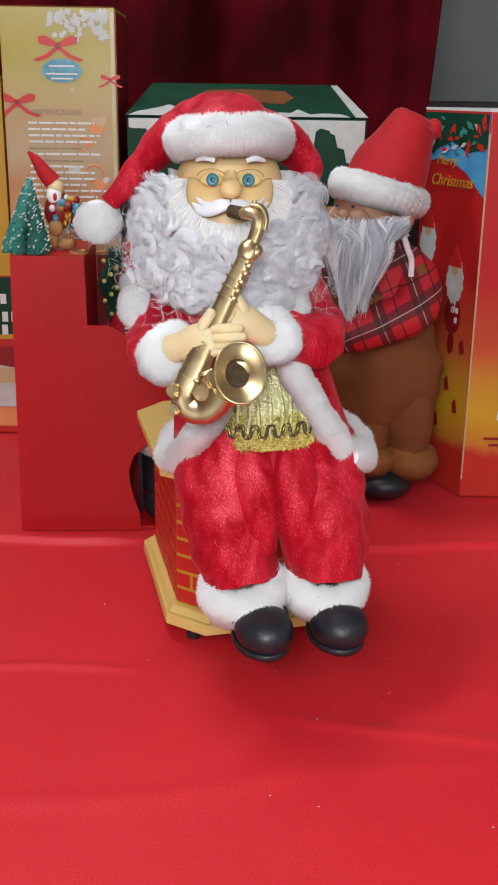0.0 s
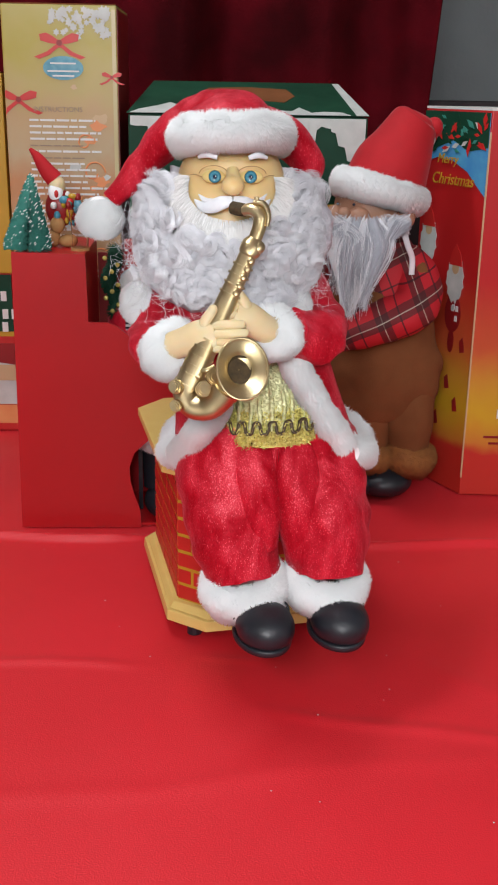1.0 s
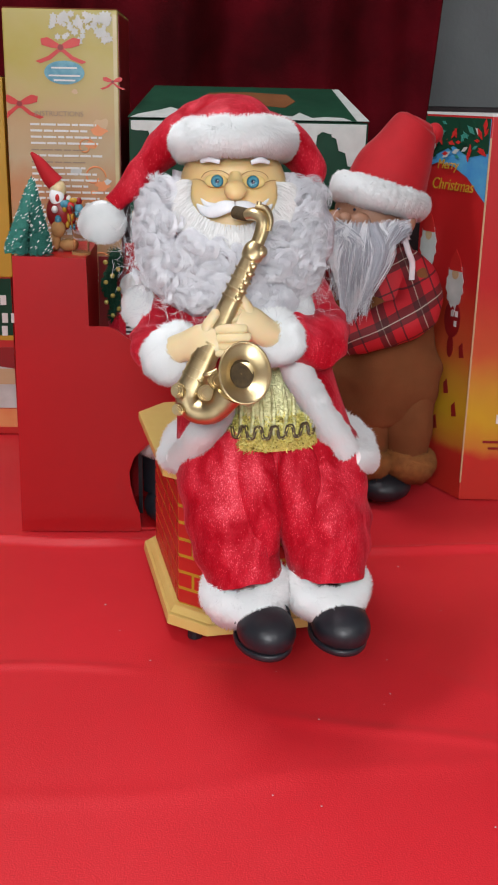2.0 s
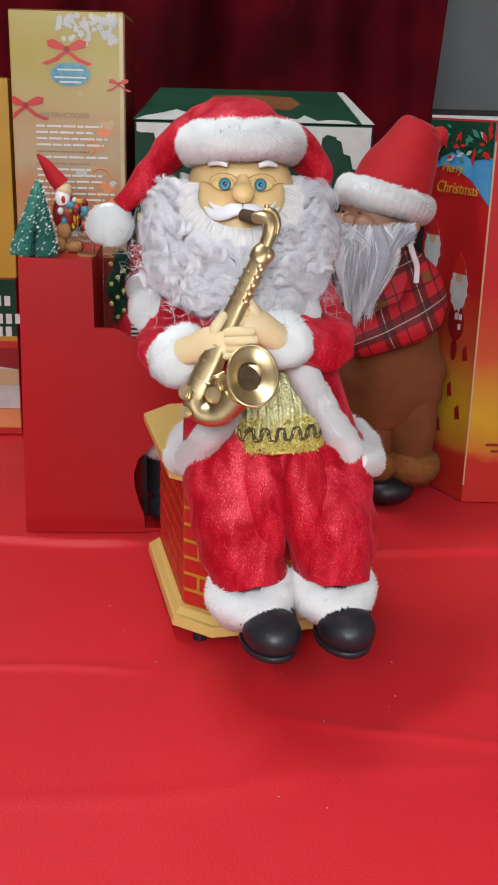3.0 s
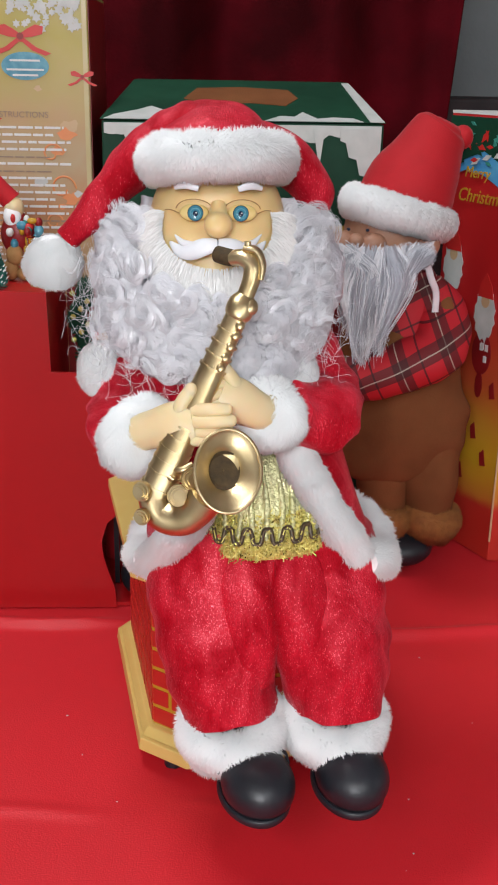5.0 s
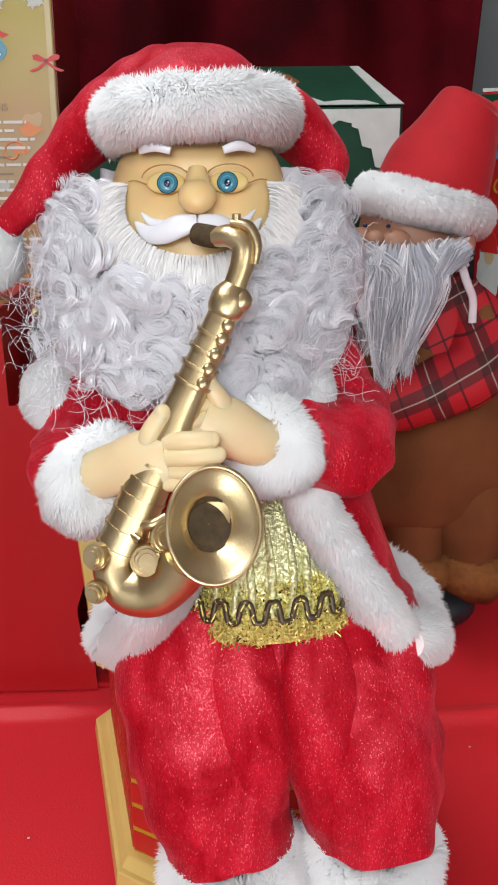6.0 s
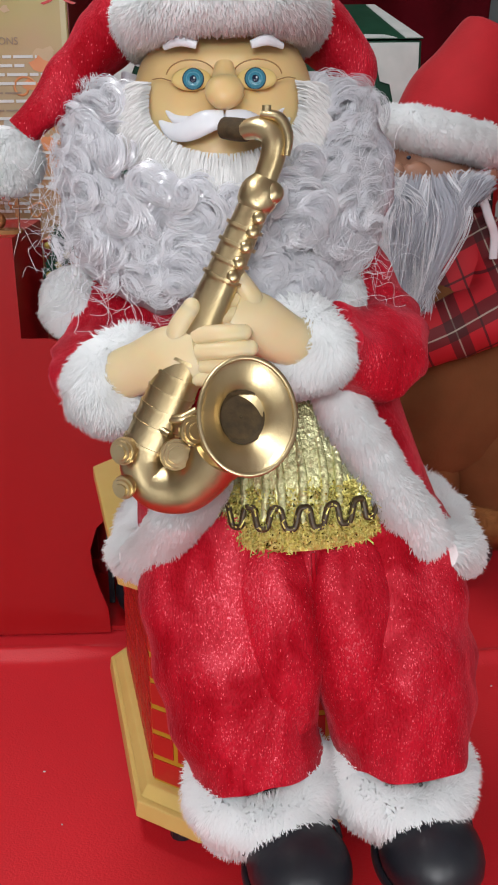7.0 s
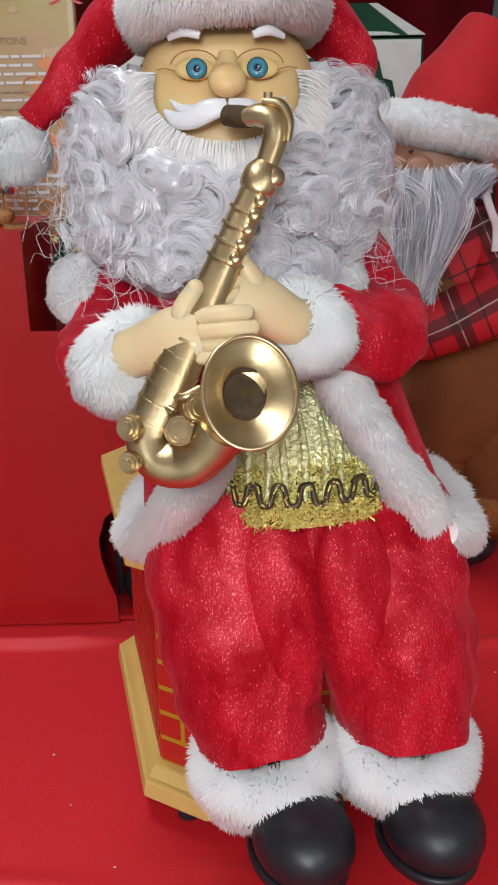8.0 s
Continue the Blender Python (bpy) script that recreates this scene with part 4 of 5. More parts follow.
    # shoulders, sleeves, cuffs
    s.tube([(-.014, -.030, .284), (-.034, -.032, .276), (-.046, -.046, .257), (-.045, -.072, .248), (-.037, -.090, .253)],
           [.018, .0195, .018, .0165, .014], M_PLUSH, seg=40, steps=12, bumps=.0015, freq=210)
    s.tube([(.034, -.030, .286), (.055, -.032, .278), (.068, -.044, .260), (.064, -.068, .256), (.044, -.088, .264)],
           [.018, .020, .0205, .0195, .016], M_PLUSH, seg=40, steps=12, bumps=.0016, freq=200)
    s.ball((.066, -.046, .249), (.014, .018, .011), M_PLUSH, bumps=.0013, freq=190)
    fur_ring(s, (-.0355, -.091, .2525), .0088, .0118, .0066, .0090, (55, 62, 0), 14000, .0060)
    fur_ring(s, (.0295, -.092, .266), .0092, .0140, .0066, .0075, (60, -68, 0), 14000, .0058)
    # collar puffs beside the beard
    for c, r in (((-.058, -.040, .274), (.012, .012, .014)), ((.046, -.062, .280), (.012, .012, .013))):
        rows = s.ball(c, r, M_FUR)
        s.fur(rows, 4500, .0045, M_FUR)
    # palms and fingers closed round the horn
    s.tube([(-.034, -.100, .256), (-.026, -.106, .260), (-.014, -.116, .265), (-.004, -.120, .268)], [(.0095, .008), (.0098, .0082), (.0125, .0075), (.0105, .006)], M_SKIN_PALE, seg=24, steps=6)
    for a, e, r in (((-.006, -.121, .2745), (.0105, -.126, .2765), .0033), ((-.006, -.122, .2690), (.0125, -.127, .2712), .0034), ((-.006, -.121, .2640), (.0115, -.126, .2655), .0033), ((-.008, -.120, .2595), (.0070, -.124, .2605), .0031)):
        mid = tuple((np.array(a) + np.array(e)) / 2 + np.array([0, -.0022, .0006]))
        s.tube([a, mid, e], [r, r, r * .85], M_SKIN_PALE, seg=14, steps=5)
        s.ball(e, (r * .86, r * .86, r * .86), M_SKIN_PALE, 14, 10)
    s.tube([(-.014, -.116, .268), (-.012, -.120, .277), (-.0075, -.121, .2845)], [.0042, .0038, .0032], M_SKIN_PALE, seg=14)
    s.ball((-.0075, -.121, .2845), (.0032, .0032, .0034), M_SKIN_PALE, 14, 10)
    s.tube([(.032, -.098, .267), (.026, -.103, .269), (.014, -.110, .277), (.006, -.112, .281)], [(.0095, .008), (.0095, .008), (.011, .007), (.009, .006)], M_SKIN_PALE, seg=24, steps=6)
    for a, e, r in (((.008, -.113, .286), (-.007, -.118, .284), .0031), ((.007, -.114, .281), (-.009, -.119, .2795), .0032), ((.008, -.114, .276), (-.008, -.118, .2755), .0031)):
        mid = tuple((np.array(a) + np.array(e)) / 2 + np.array([0, -.002, 0]))
        s.tube([a, mid, e], [r, r, r * .85], M_SKIN_PALE, seg=14, steps=5)
        s.ball(e, (r * .86, r * .86, r * .86), M_SKIN_PALE, 14, 10)
    s.tube([(.017, -.109, .279), (.013, -.113, .287), (.009, -.115, .2935)], [.0042, .0038, .0032], M_SKIN_PALE, seg=14)
    s.ball((.009, -.115, .2935), (.0032, .0032, .0034), M_SKIN_PALE, 14, 10)
    # neck and head
    s.tube([(.012, -.036, .290), (.006, -.045, .325)], [.022, .024], M_SKIN, seg=24)
    H = np.array((.0045, -.050, .352))

    def face(p, u):
        p = p.copy()
        jaw = np.clip(-u[..., 2], 0, 1)
        p[..., 0] *= 1 - .22 * jaw ** 2
        frontal = np.clip(-u[..., 1], 0, 1)
        p[..., 1] += .004 * frontal ** 4
        socket = np.exp(-(((np.abs(p[..., 0]) - .0115) / .008) ** 2 + ((p[..., 2] - .011) / .006) ** 2)) * frontal
        p[..., 1] += .0008 * socket
        cheek = np.exp(-(((np.abs(p[..., 0]) - .017) / .009) ** 2 + ((p[..., 2] + .001) / .007) ** 2)) * frontal
        p[..., 1] -= .0028 * cheek
        brow = np.exp(-(((np.abs(p[..., 0]) - .012) / .010) ** 2 + ((p[..., 2] - .021) / .004) ** 2)) * frontal
        p[..., 1] -= .0005 * brow
        chin = np.exp(-((p[..., 0] / .009) ** 2 + ((p[..., 2] + .031) / .007) ** 2)) * frontal
        p[..., 1] -= .0040 * chin
        return p

    s.ball(H, (.0365, .0385, .040), M_SKIN, 96, 72, shape=face)
    s.ball((.0047, -.0925, .3585), (.0072, .0068, .0066), M_SKIN, 28, 20)
    s.tube([(.0047, -.0865, .368), (.0047, -.0905, .362)], [.0036, .005], M_SKIN, seg=16)
    for sx, x in ((-1, -.0067), (1, .0161)):
        z = .3632
        s.ball((x + sx * .0006, -.0846, z), (.0074, .0024, .0043), M_EYE_YELLOW, 28, 18)
        s.ball((x, -.0866, z), (.0039, .0018, .0039), M_BLUE, 28, 18)
        for r, mt, w in ((.0038, M_EYE_DARK, .00022), (.0025, M_TEAL, .0002)):
            s.tube([(x + math.cos(t) * r, -.0870 - (.0010 if r < .003 else 0), z + math.sin(t) * r) for t in np.linspace(0, 2 * np.pi, 25)], [w] * 25, mt, seg=6, steps=1, cap=False)
        s.ball((x, -.0882, z), (.0013, .0005, .0014), M_EYE_DARK, 16, 10)
        # Catch light painted as a tiny white bead on the pupil.
        s.ball((x + .0004, -.0888, z + .0004), (.0004, .0003, .0004), M_PAINT, 8, 6)
        arc = [(x + math.cos(t) * .0092 + sx * .0008, -.0872 + .0034 * abs(math.cos(t)) ** 3, z + .0010 + math.sin(t) * .0058) for t in np.linspace(.15, 3.0, 15)]
        s.tube(arc, [.00025] * 15, M_LINE, seg=6, steps=2)
        arc = [(x + sx * .0082, -.0835, z - .0006), (x + sx * .0122, -.0800, z + .0006), (x + sx * .0155, -.0765, z + .0002)]
        s.tube(arc, [.00022] * 3, M_LINE, seg=6, steps=3)
        s.tube([(x - sx * .0015, -.0868, z + .0118), (x + sx * .0045, -.0852, z + .0134), (x + sx * .0105, -.0795, z + .0116)], [(.0008, .0015), (.0010, .0020), (.0007, .0012)], M_PAINT, seg=14, steps=6, up=(0, 0, 1))
    for sx in (-1, 1):
        c = .0047
        s.tube([(c, -.0935, .3490), (c + sx * .007, -.0925, .3475), (c + sx * .014, -.0880, .3445), (c + sx * .0205, -.0815, .3445), (c + sx * .0255, -.0755, .3500)],
               [(.0022, .0030), (.0026, .0044), (.0024, .0042), (.0018, .0030), (.0004, .0006)], M_PAINT, seg=18, steps=8, up=(0, 0, 1))
        s.tube([(c + sx * .012, -.0895, .3475), (c + sx * .018, -.0845, .3485), (c + sx * .0225, -.0795, .3525)], [(.0016, .0022), (.0013, .0018), (.0003, .0004)], M_PAINT, seg=12, steps=6, up=(0, 0, 1))
    # moulded fringe of straight hair round the jaw
    n = 7000
    t = rng.uniform(-1.85, 1.85, n)
    t = np.round(t * 22) / 22 + rng.normal(0, .010, n)
    depth = rng.random(n)
    rx, rz = .0290 + .006 * depth, .0185 + .011 * depth
    bx, bz = .0045 + np.sin(t) * rx, .3535 - np.cos(t) * np.where(np.cos(t) > 0, rz, .030)
    hull = 1 - ((bx - .0045) / .0385) ** 2 - ((bz - .352) / .042) ** 2
    by = -.050 - .0385 * np.sqrt(np.clip(hull, .04, 1)) - .0015 - .004 * depth * (np.cos(t) > 0)
    P = np.stack([bx, by, bz], -1)
    out = np.stack([np.sin(t) * .9, np.full(n, -.22), -np.cos(t) * .8 - .30], -1) + rng.normal(0, .10, (n, 3))
    out /= np.linalg.norm(out, axis=1)[:, None]
    L = rng.uniform(.005, .0085, (n, 1))
    s.ribbons(np.stack([P - out * .001, P + out * L * .4 + np.array([0, -.0020, 0]), P + out * L * .75 + np.array([0, -.0016, -.001]), P + out * L + np.array([0, .002, -.0025])], 1), np.array([1, 1, .8, .3]) * .00022, M_FRINGE, np.stack([np.sin(t) * .6, np.full(n, -.8), .35 - np.cos(t) * .3], -1) + rng.normal(0, .15, (n, 3)))
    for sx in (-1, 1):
        s.tube([(.0045 + sx * .037, -.046, .366), (.0045 + sx * .0385, -.048, .350), (.0045 + sx * .033, -.053, .334), (.0045 + sx * .020, -.060, .321), (.0045 - sx * .003, -.064, .316)], [.004, .0065, .0085, .009, .009], M_HAIR_SHADE, seg=16, bumps=.0008, freq=300)
    # beard: a filling body in painted gap shade, and ringlets over it
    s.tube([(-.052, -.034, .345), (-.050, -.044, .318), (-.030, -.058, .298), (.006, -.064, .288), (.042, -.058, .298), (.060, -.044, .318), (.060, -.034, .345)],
           [(.011, .013), (.014, .018), (.019, .020), (.021, .022), (.019, .020), (.014, .018), (.011, .013)], M_HAIR_SHADE, seg=24, steps=6, up=(0, 0, 1), bumps=.0016, freq=170)
    locks, faces = [], []
    made = 0
    while made < 270:
        x, z = rng.uniform(-.058, .061), rng.uniform(.281, .362)
        u = (x - .0045) / .064
        low = .278 + .030 * u * u
        face_in = ((x - .0045) / .0375) ** 2 + ((z - .352) / .029) ** 2 < 1
        if face_in or z < low or (abs(u) < .45 and z > .335) or (abs(u) > .93 and z > .35):
            continue
        y = -.090 + 9.0 * (x - .0045) ** 2 + rng.uniform(-.005, .004) + max(0, z - .33) * .5
        axis = (rng.normal(u * .7, .38), rng.normal(-.85, .2), rng.normal(-.35, .38))
        a, e = curl((x, y, z), axis, rng.uniform(.0042, .0080), rng.uniform(1.3, 2.3), rng.uniform(.004, .012), 36, rng)
        locks += a
        faces += e
        made += 1
    s.ribbons(np.array(locks), np.concatenate([np.full(16, 1.0), [.9, .7, .5, .25]]) * .000095, M_HAIR, np.array(faces))
    stray, faces = [], []
    for k in range(520):
        x, z = rng.uniform(-.060, .064), rng.uniform(.284, .342)
        if ((x - .0045) / .044) ** 2 + ((z - .352) / .046) ** 2 < 1:
            continue
        y = -.090 + 8.5 * (x - .0045) ** 2
        a, e = curl((x, y, z), (rng.normal((x - .0045) * 22, .5), -.5, rng.normal(-.5, .7)), rng.uniform(.003, .010), rng.uniform(.6, 1.8), rng.uniform(.010, .024), 1, rng)
        stray += a
        faces += e
    s.ribbons(np.array(stray), np.full(20, .00007), M_HAIR, np.array(faces))
    # cap with a rolled fur brim, a drooping tail and a pompom
    n, c = 56, 20
    a, b = np.linspace(0, 2 * np.pi, n, endpoint=False), np.linspace(0, 2 * np.pi, c, endpoint=False)
    A, B = np.meshgrid(a, b, indexing="ij")
    pts = np.stack([np.cos(A) * (.0335 + .0058 * np.cos(B)), np.sin(A) * (.0370 + .0058 * np.cos(B)), .0086 * np.sin(B)], -1)
    pts = pts @ np.array(Euler((radians(-8), radians(-2), 0)).to_matrix()).T + np.array((.0042, -.050, .3865))
    rows = np.concatenate([pts, pts[:1]])
    s.grid(rows, M_FUR)
    s.fur(rows, 30000, .0058, M_FUR, droop=.55)
    s.ball((.0032, -.043, .3895), (.0330, .034, .0265), M_PLUSH, 48, 30, bumps=.0008, freq=120)
    s.tube([(.012, -.042, .398), (-.004, -.040, .400), (-.020, -.040, .396), (-.036, -.042, .386), (-.051, -.045, .371), (-.064, -.048, .356), (-.076, -.050, .344)],
           [(.010, .020), (.0160, .020), (.0155, .018), (.0120, .015), (.0105, .012), (.0088, .010), (.006, .007)], M_PLUSH, seg=40, steps=10, up=(0, -1, .3), bumps=.0009, freq=150)
    s.tube([(.016, -.036, .396), (.034, -.032, .391), (.050, -.030, .378), (.059, -.030, .364), (.058, -.030, .353)],
           [(.010, .016), (.0125, .018), (.0125, .017), (.0095, .014), (.004, .008)], M_PLUSH, seg=32, steps=8, up=(0, -1, .2), bumps=.0008, freq=140)
    rows = s.ball((-.0835, -.050, .3335), (.0130, .0130, .0130), M_FUR)
    s.fur(rows, 9000, .0045, M_FUR, droop=.4, spread=.4)
    s.v = [scale_from_eye(v) for v in s.v]
    ob = new("seated_doll", s.build("seated_doll"))
    return tagged(ob, "seated doll in red velvet suit and cap, curly white beard", "doll")


seated_doll()


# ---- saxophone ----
# Shaped to the camera's view together with the doll.
def scaled_from_eye(s):
    s.v = [scale_from_eye(v) for v in s.v]
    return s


def saxophone():
    b = thing("toy_saxophone", "small gold-painted plastic saxophone held against the doll's chest", "toy saxophone")
    s = Shape()
    s.tube([(.0045, -.1000, .3455), (.0085, -.1040, .3450), (.0125, -.1070, .3447)], [.0040, .0042, .0040], M_GOLD_DARK, seg=18, flat=.9)
    part("mouthpiece", scaled_from_eye(s).build("mouthpiece"), b, "dark gold mouthpiece")
    s = Shape()
    s.tube([(.0115, -.1065, .3447), (.0170, -.1100, .3455), (.0215, -.1120, .3425), (.0212, -.1125, .3360), (.0185, -.1130, .3280)], [.0036, .0042, .0046, .0044, .0042], M_GOLD, seg=20, steps=8)
    part("neck", scaled_from_eye(s).build("neck"), b)
    s = Shape()
    s.tube([(.0175, -.1105, .3505), (.0235, -.1125, .3490), (.0262, -.1135, .3430), (.0256, -.1140, .3360)], [(.0016, .0028), (.002, .0032), (.002, .0034), (.0014, .003)], M_GOLD, seg=14, steps=8)
    s.tube([(.0190, -.1120, .3495), (.0190, -.1120, .3535)], [.0016, .0016], M_GOLD, seg=10)
    part("octave_key", scaled_from_eye(s).build("octave_key"), b)
    A, B = np.array((.0180, -.1135, .3265)), np.array((-.0250, -.1190, .2310))
    axis = (B - A) / np.linalg.norm(B - A)

    def on(t):
        return A + (B - A) * t

    s = Shape()
    s.tube([tuple(on(-.02)), tuple(on(.02)), tuple(on(.07)), tuple(on(.10))], [.0045, .0068, .0068, .0050], M_GOLD, seg=24, steps=6)
    s.ball(tuple(on(.045) + np.array((.0045, -.002, .001))), (.0042, .0042, .0042), M_GOLD, 18, 12)
    part("collar", scaled_from_eye(s).build("collar"), b)
    s = Shape()
    s.tube([tuple(on(t)) for t in (.09, .3, .55, .8, .95)], [.0056, .0062, .0074, .0086, .0088], M_GOLD, seg=28, steps=6)
    part("body_tube", scaled_from_eye(s).build("body_tube"), b)
    s = Shape()
    s.tube([tuple(on(.92)), tuple(on(1.0) + np.array((.0005, -.0005, -.001))), (-.0200, -.1215, .2225), (-.0105, -.1250, .2225), (-.0030, -.1290, .2290), (.0020, -.1325, .2370)],
           [.0084, .0086, .0088, .0090, .0090, .0094], M_GOLD, seg=28, steps=8)
    part("bow_tube", scaled_from_eye(s).build("bow_tube"), b)
    # bell: a flared dish that opens towards the viewer
    c, d = np.array((.0110, -.1420, .2520)), np.array((.20, -.88, .30))
    d /= np.linalg.norm(d)
    e1 = np.cross(d, (0, 0, 1)); e1 /= np.linalg.norm(e1)
    e2 = np.cross(e1, d)
    q = np.linspace(0, 2 * np.pi, 48, endpoint=False)
    prof = [(-.020, .0098), (-.012, .0105), (-.006, .0125), (-.002, .0152), (.0000, .0172), (.0006, .0180), (.0000, .0175), (-.0018, .0150), (-.0038, .0120), (-.0056, .0098), (-.0070, .0086)]
    neck = np.array((.0030, -.1320, .2370))
    rows = []
    for k, (h, r) in enumerate(prof):
        cc = c + d * h
        if h < -.004 and k < 4:
            cc = cc + (neck - (c + d * -.020)) * ((-.004 - h) / .016) ** 1.0
        rows.append(cc + np.outer(np.cos(q), e1) * r * .90 + np.outer(np.sin(q), e2) * r * 1.06)
    s = Shape()
    s.grid(np.array(rows), M_GOLD)
    part("bell", scaled_from_eye(s).build("bell"), b, "flared gold bell")
    # Shallow throat; dark colour paints the shade of a deep hole.
    s = Shape()
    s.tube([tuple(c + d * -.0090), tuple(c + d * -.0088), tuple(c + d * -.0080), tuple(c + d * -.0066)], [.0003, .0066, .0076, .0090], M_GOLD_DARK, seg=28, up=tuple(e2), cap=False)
    part("bell_mouth", scaled_from_eye(s).build("bell_mouth"), b, "rough bell throat, its deep shade painted dark")
    s = Shape()
    lip = c + d * .0006
    s.tube([tuple(lip + e1 * math.cos(t) * .0162 + e2 * math.sin(t) * .0190) for t in np.linspace(0, 2 * np.pi, 49)], [.0009] * 49, M_GOLD, seg=8, steps=1, cap=False)
    part("bell_rim", scaled_from_eye(s).build("bell_rim"), b)
    up = np.array((.25, -.95, .1))
    for k, t in enumerate((.16, .22, .28, .34, .64, .70, .76, .82, .88, .95)):
        s = Shape()
        r = .0062 + .0034 * max(0, t - .1)
        s.tube([tuple(on(t) - axis * .0006), tuple(on(t) + axis * .0006)], [r + .0004, r + .0004], M_GOLD, seg=24)
        part("ring", scaled_from_eye(s).build("ring"), b)
    for t in (.13, .18, .235, .29, .34):
        s = Shape()
        s.ball(tuple(on(t) + np.array((.0035, -.0058, .001))), (.0024, .0018, .0024), M_GOLD, 14, 10)
        part("key", scaled_from_eye(s).build("key"), b)

    def pad(p, n, r):
        p, n = np.array(p), np.array(n, float)
        n /= np.linalg.norm(n)
        s = Shape()
        for h0, h1, rr in ((0, .0050, r * .8), (.0048, .0064, r), (.0062, .0076, r * .80), (.0074, .0086, r * .55)):
            s.tube([tuple(p + n * h0), tuple(p + n * h1)], [rr, rr * .96], M_GOLD, seg=20, up=(0, 0.2, 1))
        part("key_pad", scaled_from_eye(s).build("key_pad"), b, "round stepped key pad")

    pad((-.0080, -.1270, .2430), (.35, -1, .25), .0054)
    pad((-.0140, -.1275, .2350), (.20, -1, .25), .0054)
    pad((-.0285, -.1235, .2360), (-.5, -1, .10), .0048)
    pad((-.0285, -.1240, .2245), (-.45, -1, -.10), .0042)
    s = Shape()
    s.tube([(-.0180, -.1200, .2460), (-.0120, -.1275, .2470), (-.006, -.1270, .2500)], [.0014, .0017, .0013], M_GOLD, seg=10)
    s.tube([(-.0210, -.1230, .2440), (-.0150, -.1290, .2420)], [.0016, .0012], M_GOLD, seg=10)
    part("guard", scaled_from_eye(s).build("guard"), b)


saxophone()


# ---- the doll behind: one mesh ----
def standing_doll():
    s = Shape()
    rng = np.random.default_rng(11)
    # boots, legs, trousers
    for x in (.152, .188):
        s.ball((x - .008, .284, .018), (.032, .036, .018), M_BLACK)
        s.tube([(x, .290, .010), (x, .292, .045)], [.020, .020], M_BLACK, seg=24)
    fur_ring(s, (.206, .286, .043), .022, .022, .007, .016, (0, 14, 0), 5000, .0042, material=M_BROWN_FUR)
    fur_ring(s, (.165, .286, .045), .020, .022, .007, .014, (0, 14, 0), 3000, .0042, material=M_BROWN_FUR)
    s.tube([(.200, .292, .120), (.203, .285, .090), (.206, .286, .050)], [.034, .030, .024], M_BROWN, seg=32, steps=8, bumps=.0015, freq=80)
    s.tube([(.160, .292, .120), (.162, .288, .090), (.165, .288, .050)], [.030, .026, .022], M_BROWN, seg=32, steps=8, bumps=.0015, freq=80)
    s.tube([(.176, .295, .098), (.174, .290, .115), (.172, .290, .150), (.170, .295, .190), (.168, .300, .225)], [(.048, .032), (.060, .040), (.062, .045), (.055, .044), (.046, .040)], M_BROWN, seg=64, steps=12, up=(0, -1, 0), bumps=.0022, freq=85)
    # shirt, strap, sleeves
    s.tube([(.168, .300, .200), (.168, .302, .240), (.166, .302, .272)], [(.052, .042), (.048, .040), (.030, .03)], M_PLAID, seg=40, steps=8)
    s.tube([(.206, .262, .225), (.202, .262, .245), (.198, .285, .262)], [(.008, .003)] * 3, M_BROWN, seg=12)
    s.tube([(.190, .292, .256), (.203, .275, .233), (.194, .250, .211), (.160, .236, .200), (.120, .232, .190)], [.018, .0225, .0235, .0225, .020], M_PLAID, seg=36, steps=8, bumps=.0013, freq=90)
    # head, beard, cap
    s.ball((.152, .290, .305), (.036, .040, .042), M_SKIN_DULL)
    s.ball((.113, .258, .302), (.010, .010, .009), M_SKIN_DULL)
    s.ball((.121, .249, .304), (.0065, .006, .006), M_SKIN_DULL)
    s.ball((.136, .252, .301), (.011, .009, .009), M_SKIN_DULL)
    s.ball((.183, .262, .300), (.010, .008, .012), M_SKIN_DULL)
    for x in (.112, .127):
        s.ball((x + .003, .2535 - (x - .112) * .3, .3125), (.0016, .0013, .0013), M_EYE_DARK, 10, 8)
    s.tube([(.150, .266, .296), (.142, .248, .280), (.134, .240, .255), (.128, .240, .225)], [(.022, .012), (.028, .012), (.026, .012), (.012, .008)], M_HAIR_GREY, seg=32, steps=8)
    locks = []
    for k in range(1800):
        u, v = rng.uniform(-1, 1), rng.random()
        u = round(u * 8) / 8 + rng.normal(0, .035)
        base = np.array((.140 + u * .044, .238 - .008 * (1 - u * u) + .014 * u * u, .304 - .022 * v))
        end = np.array((.130 + u * (.024 - .010 * v), .222 + .016 * u * u, .206 + .05 * abs(u) ** 2 + .034 * v + .010 * math.sin(u * 9)))
        mid = (base + end) / 2 + np.array((.016 * math.sin(u * 7 + 2 * v), -.010 - .010 * math.sin(u * 17), 0))
        j = rng.normal(0, .0012, 3)
        locks.append(spline([base + j, mid + j + np.array((-.007 * math.sin(u * 13 + 1), -.004, .016)), mid * .4 + end * .6 + j, end + rng.normal(0, .003, 3)], 4))
    facing = np.stack([np.array([math.sin(l[0][0] * 900) * .6 + (l[0][0] - .145) * 10, -.8, .35]) for l in locks])
    bright = np.array([math.sin(l[0][0] * 420) > .45 for l in locks])
    taper = np.linspace(1, .4, len(locks[0])) * .00026
    s.ribbons(np.array(locks)[~bright], taper, M_HAIR_GREY, facing[~bright])
    s.ribbons(np.array(locks)[bright] + np.array((0, -.003, 0)), taper, M_HAIR, facing[bright])
    s.tube([(.176, .250, .300), (.184, .246, .275), (.190, .250, .262), (.191, .252, .245)], [(.0030, .001)] * 4, M_HAIR, seg=8)
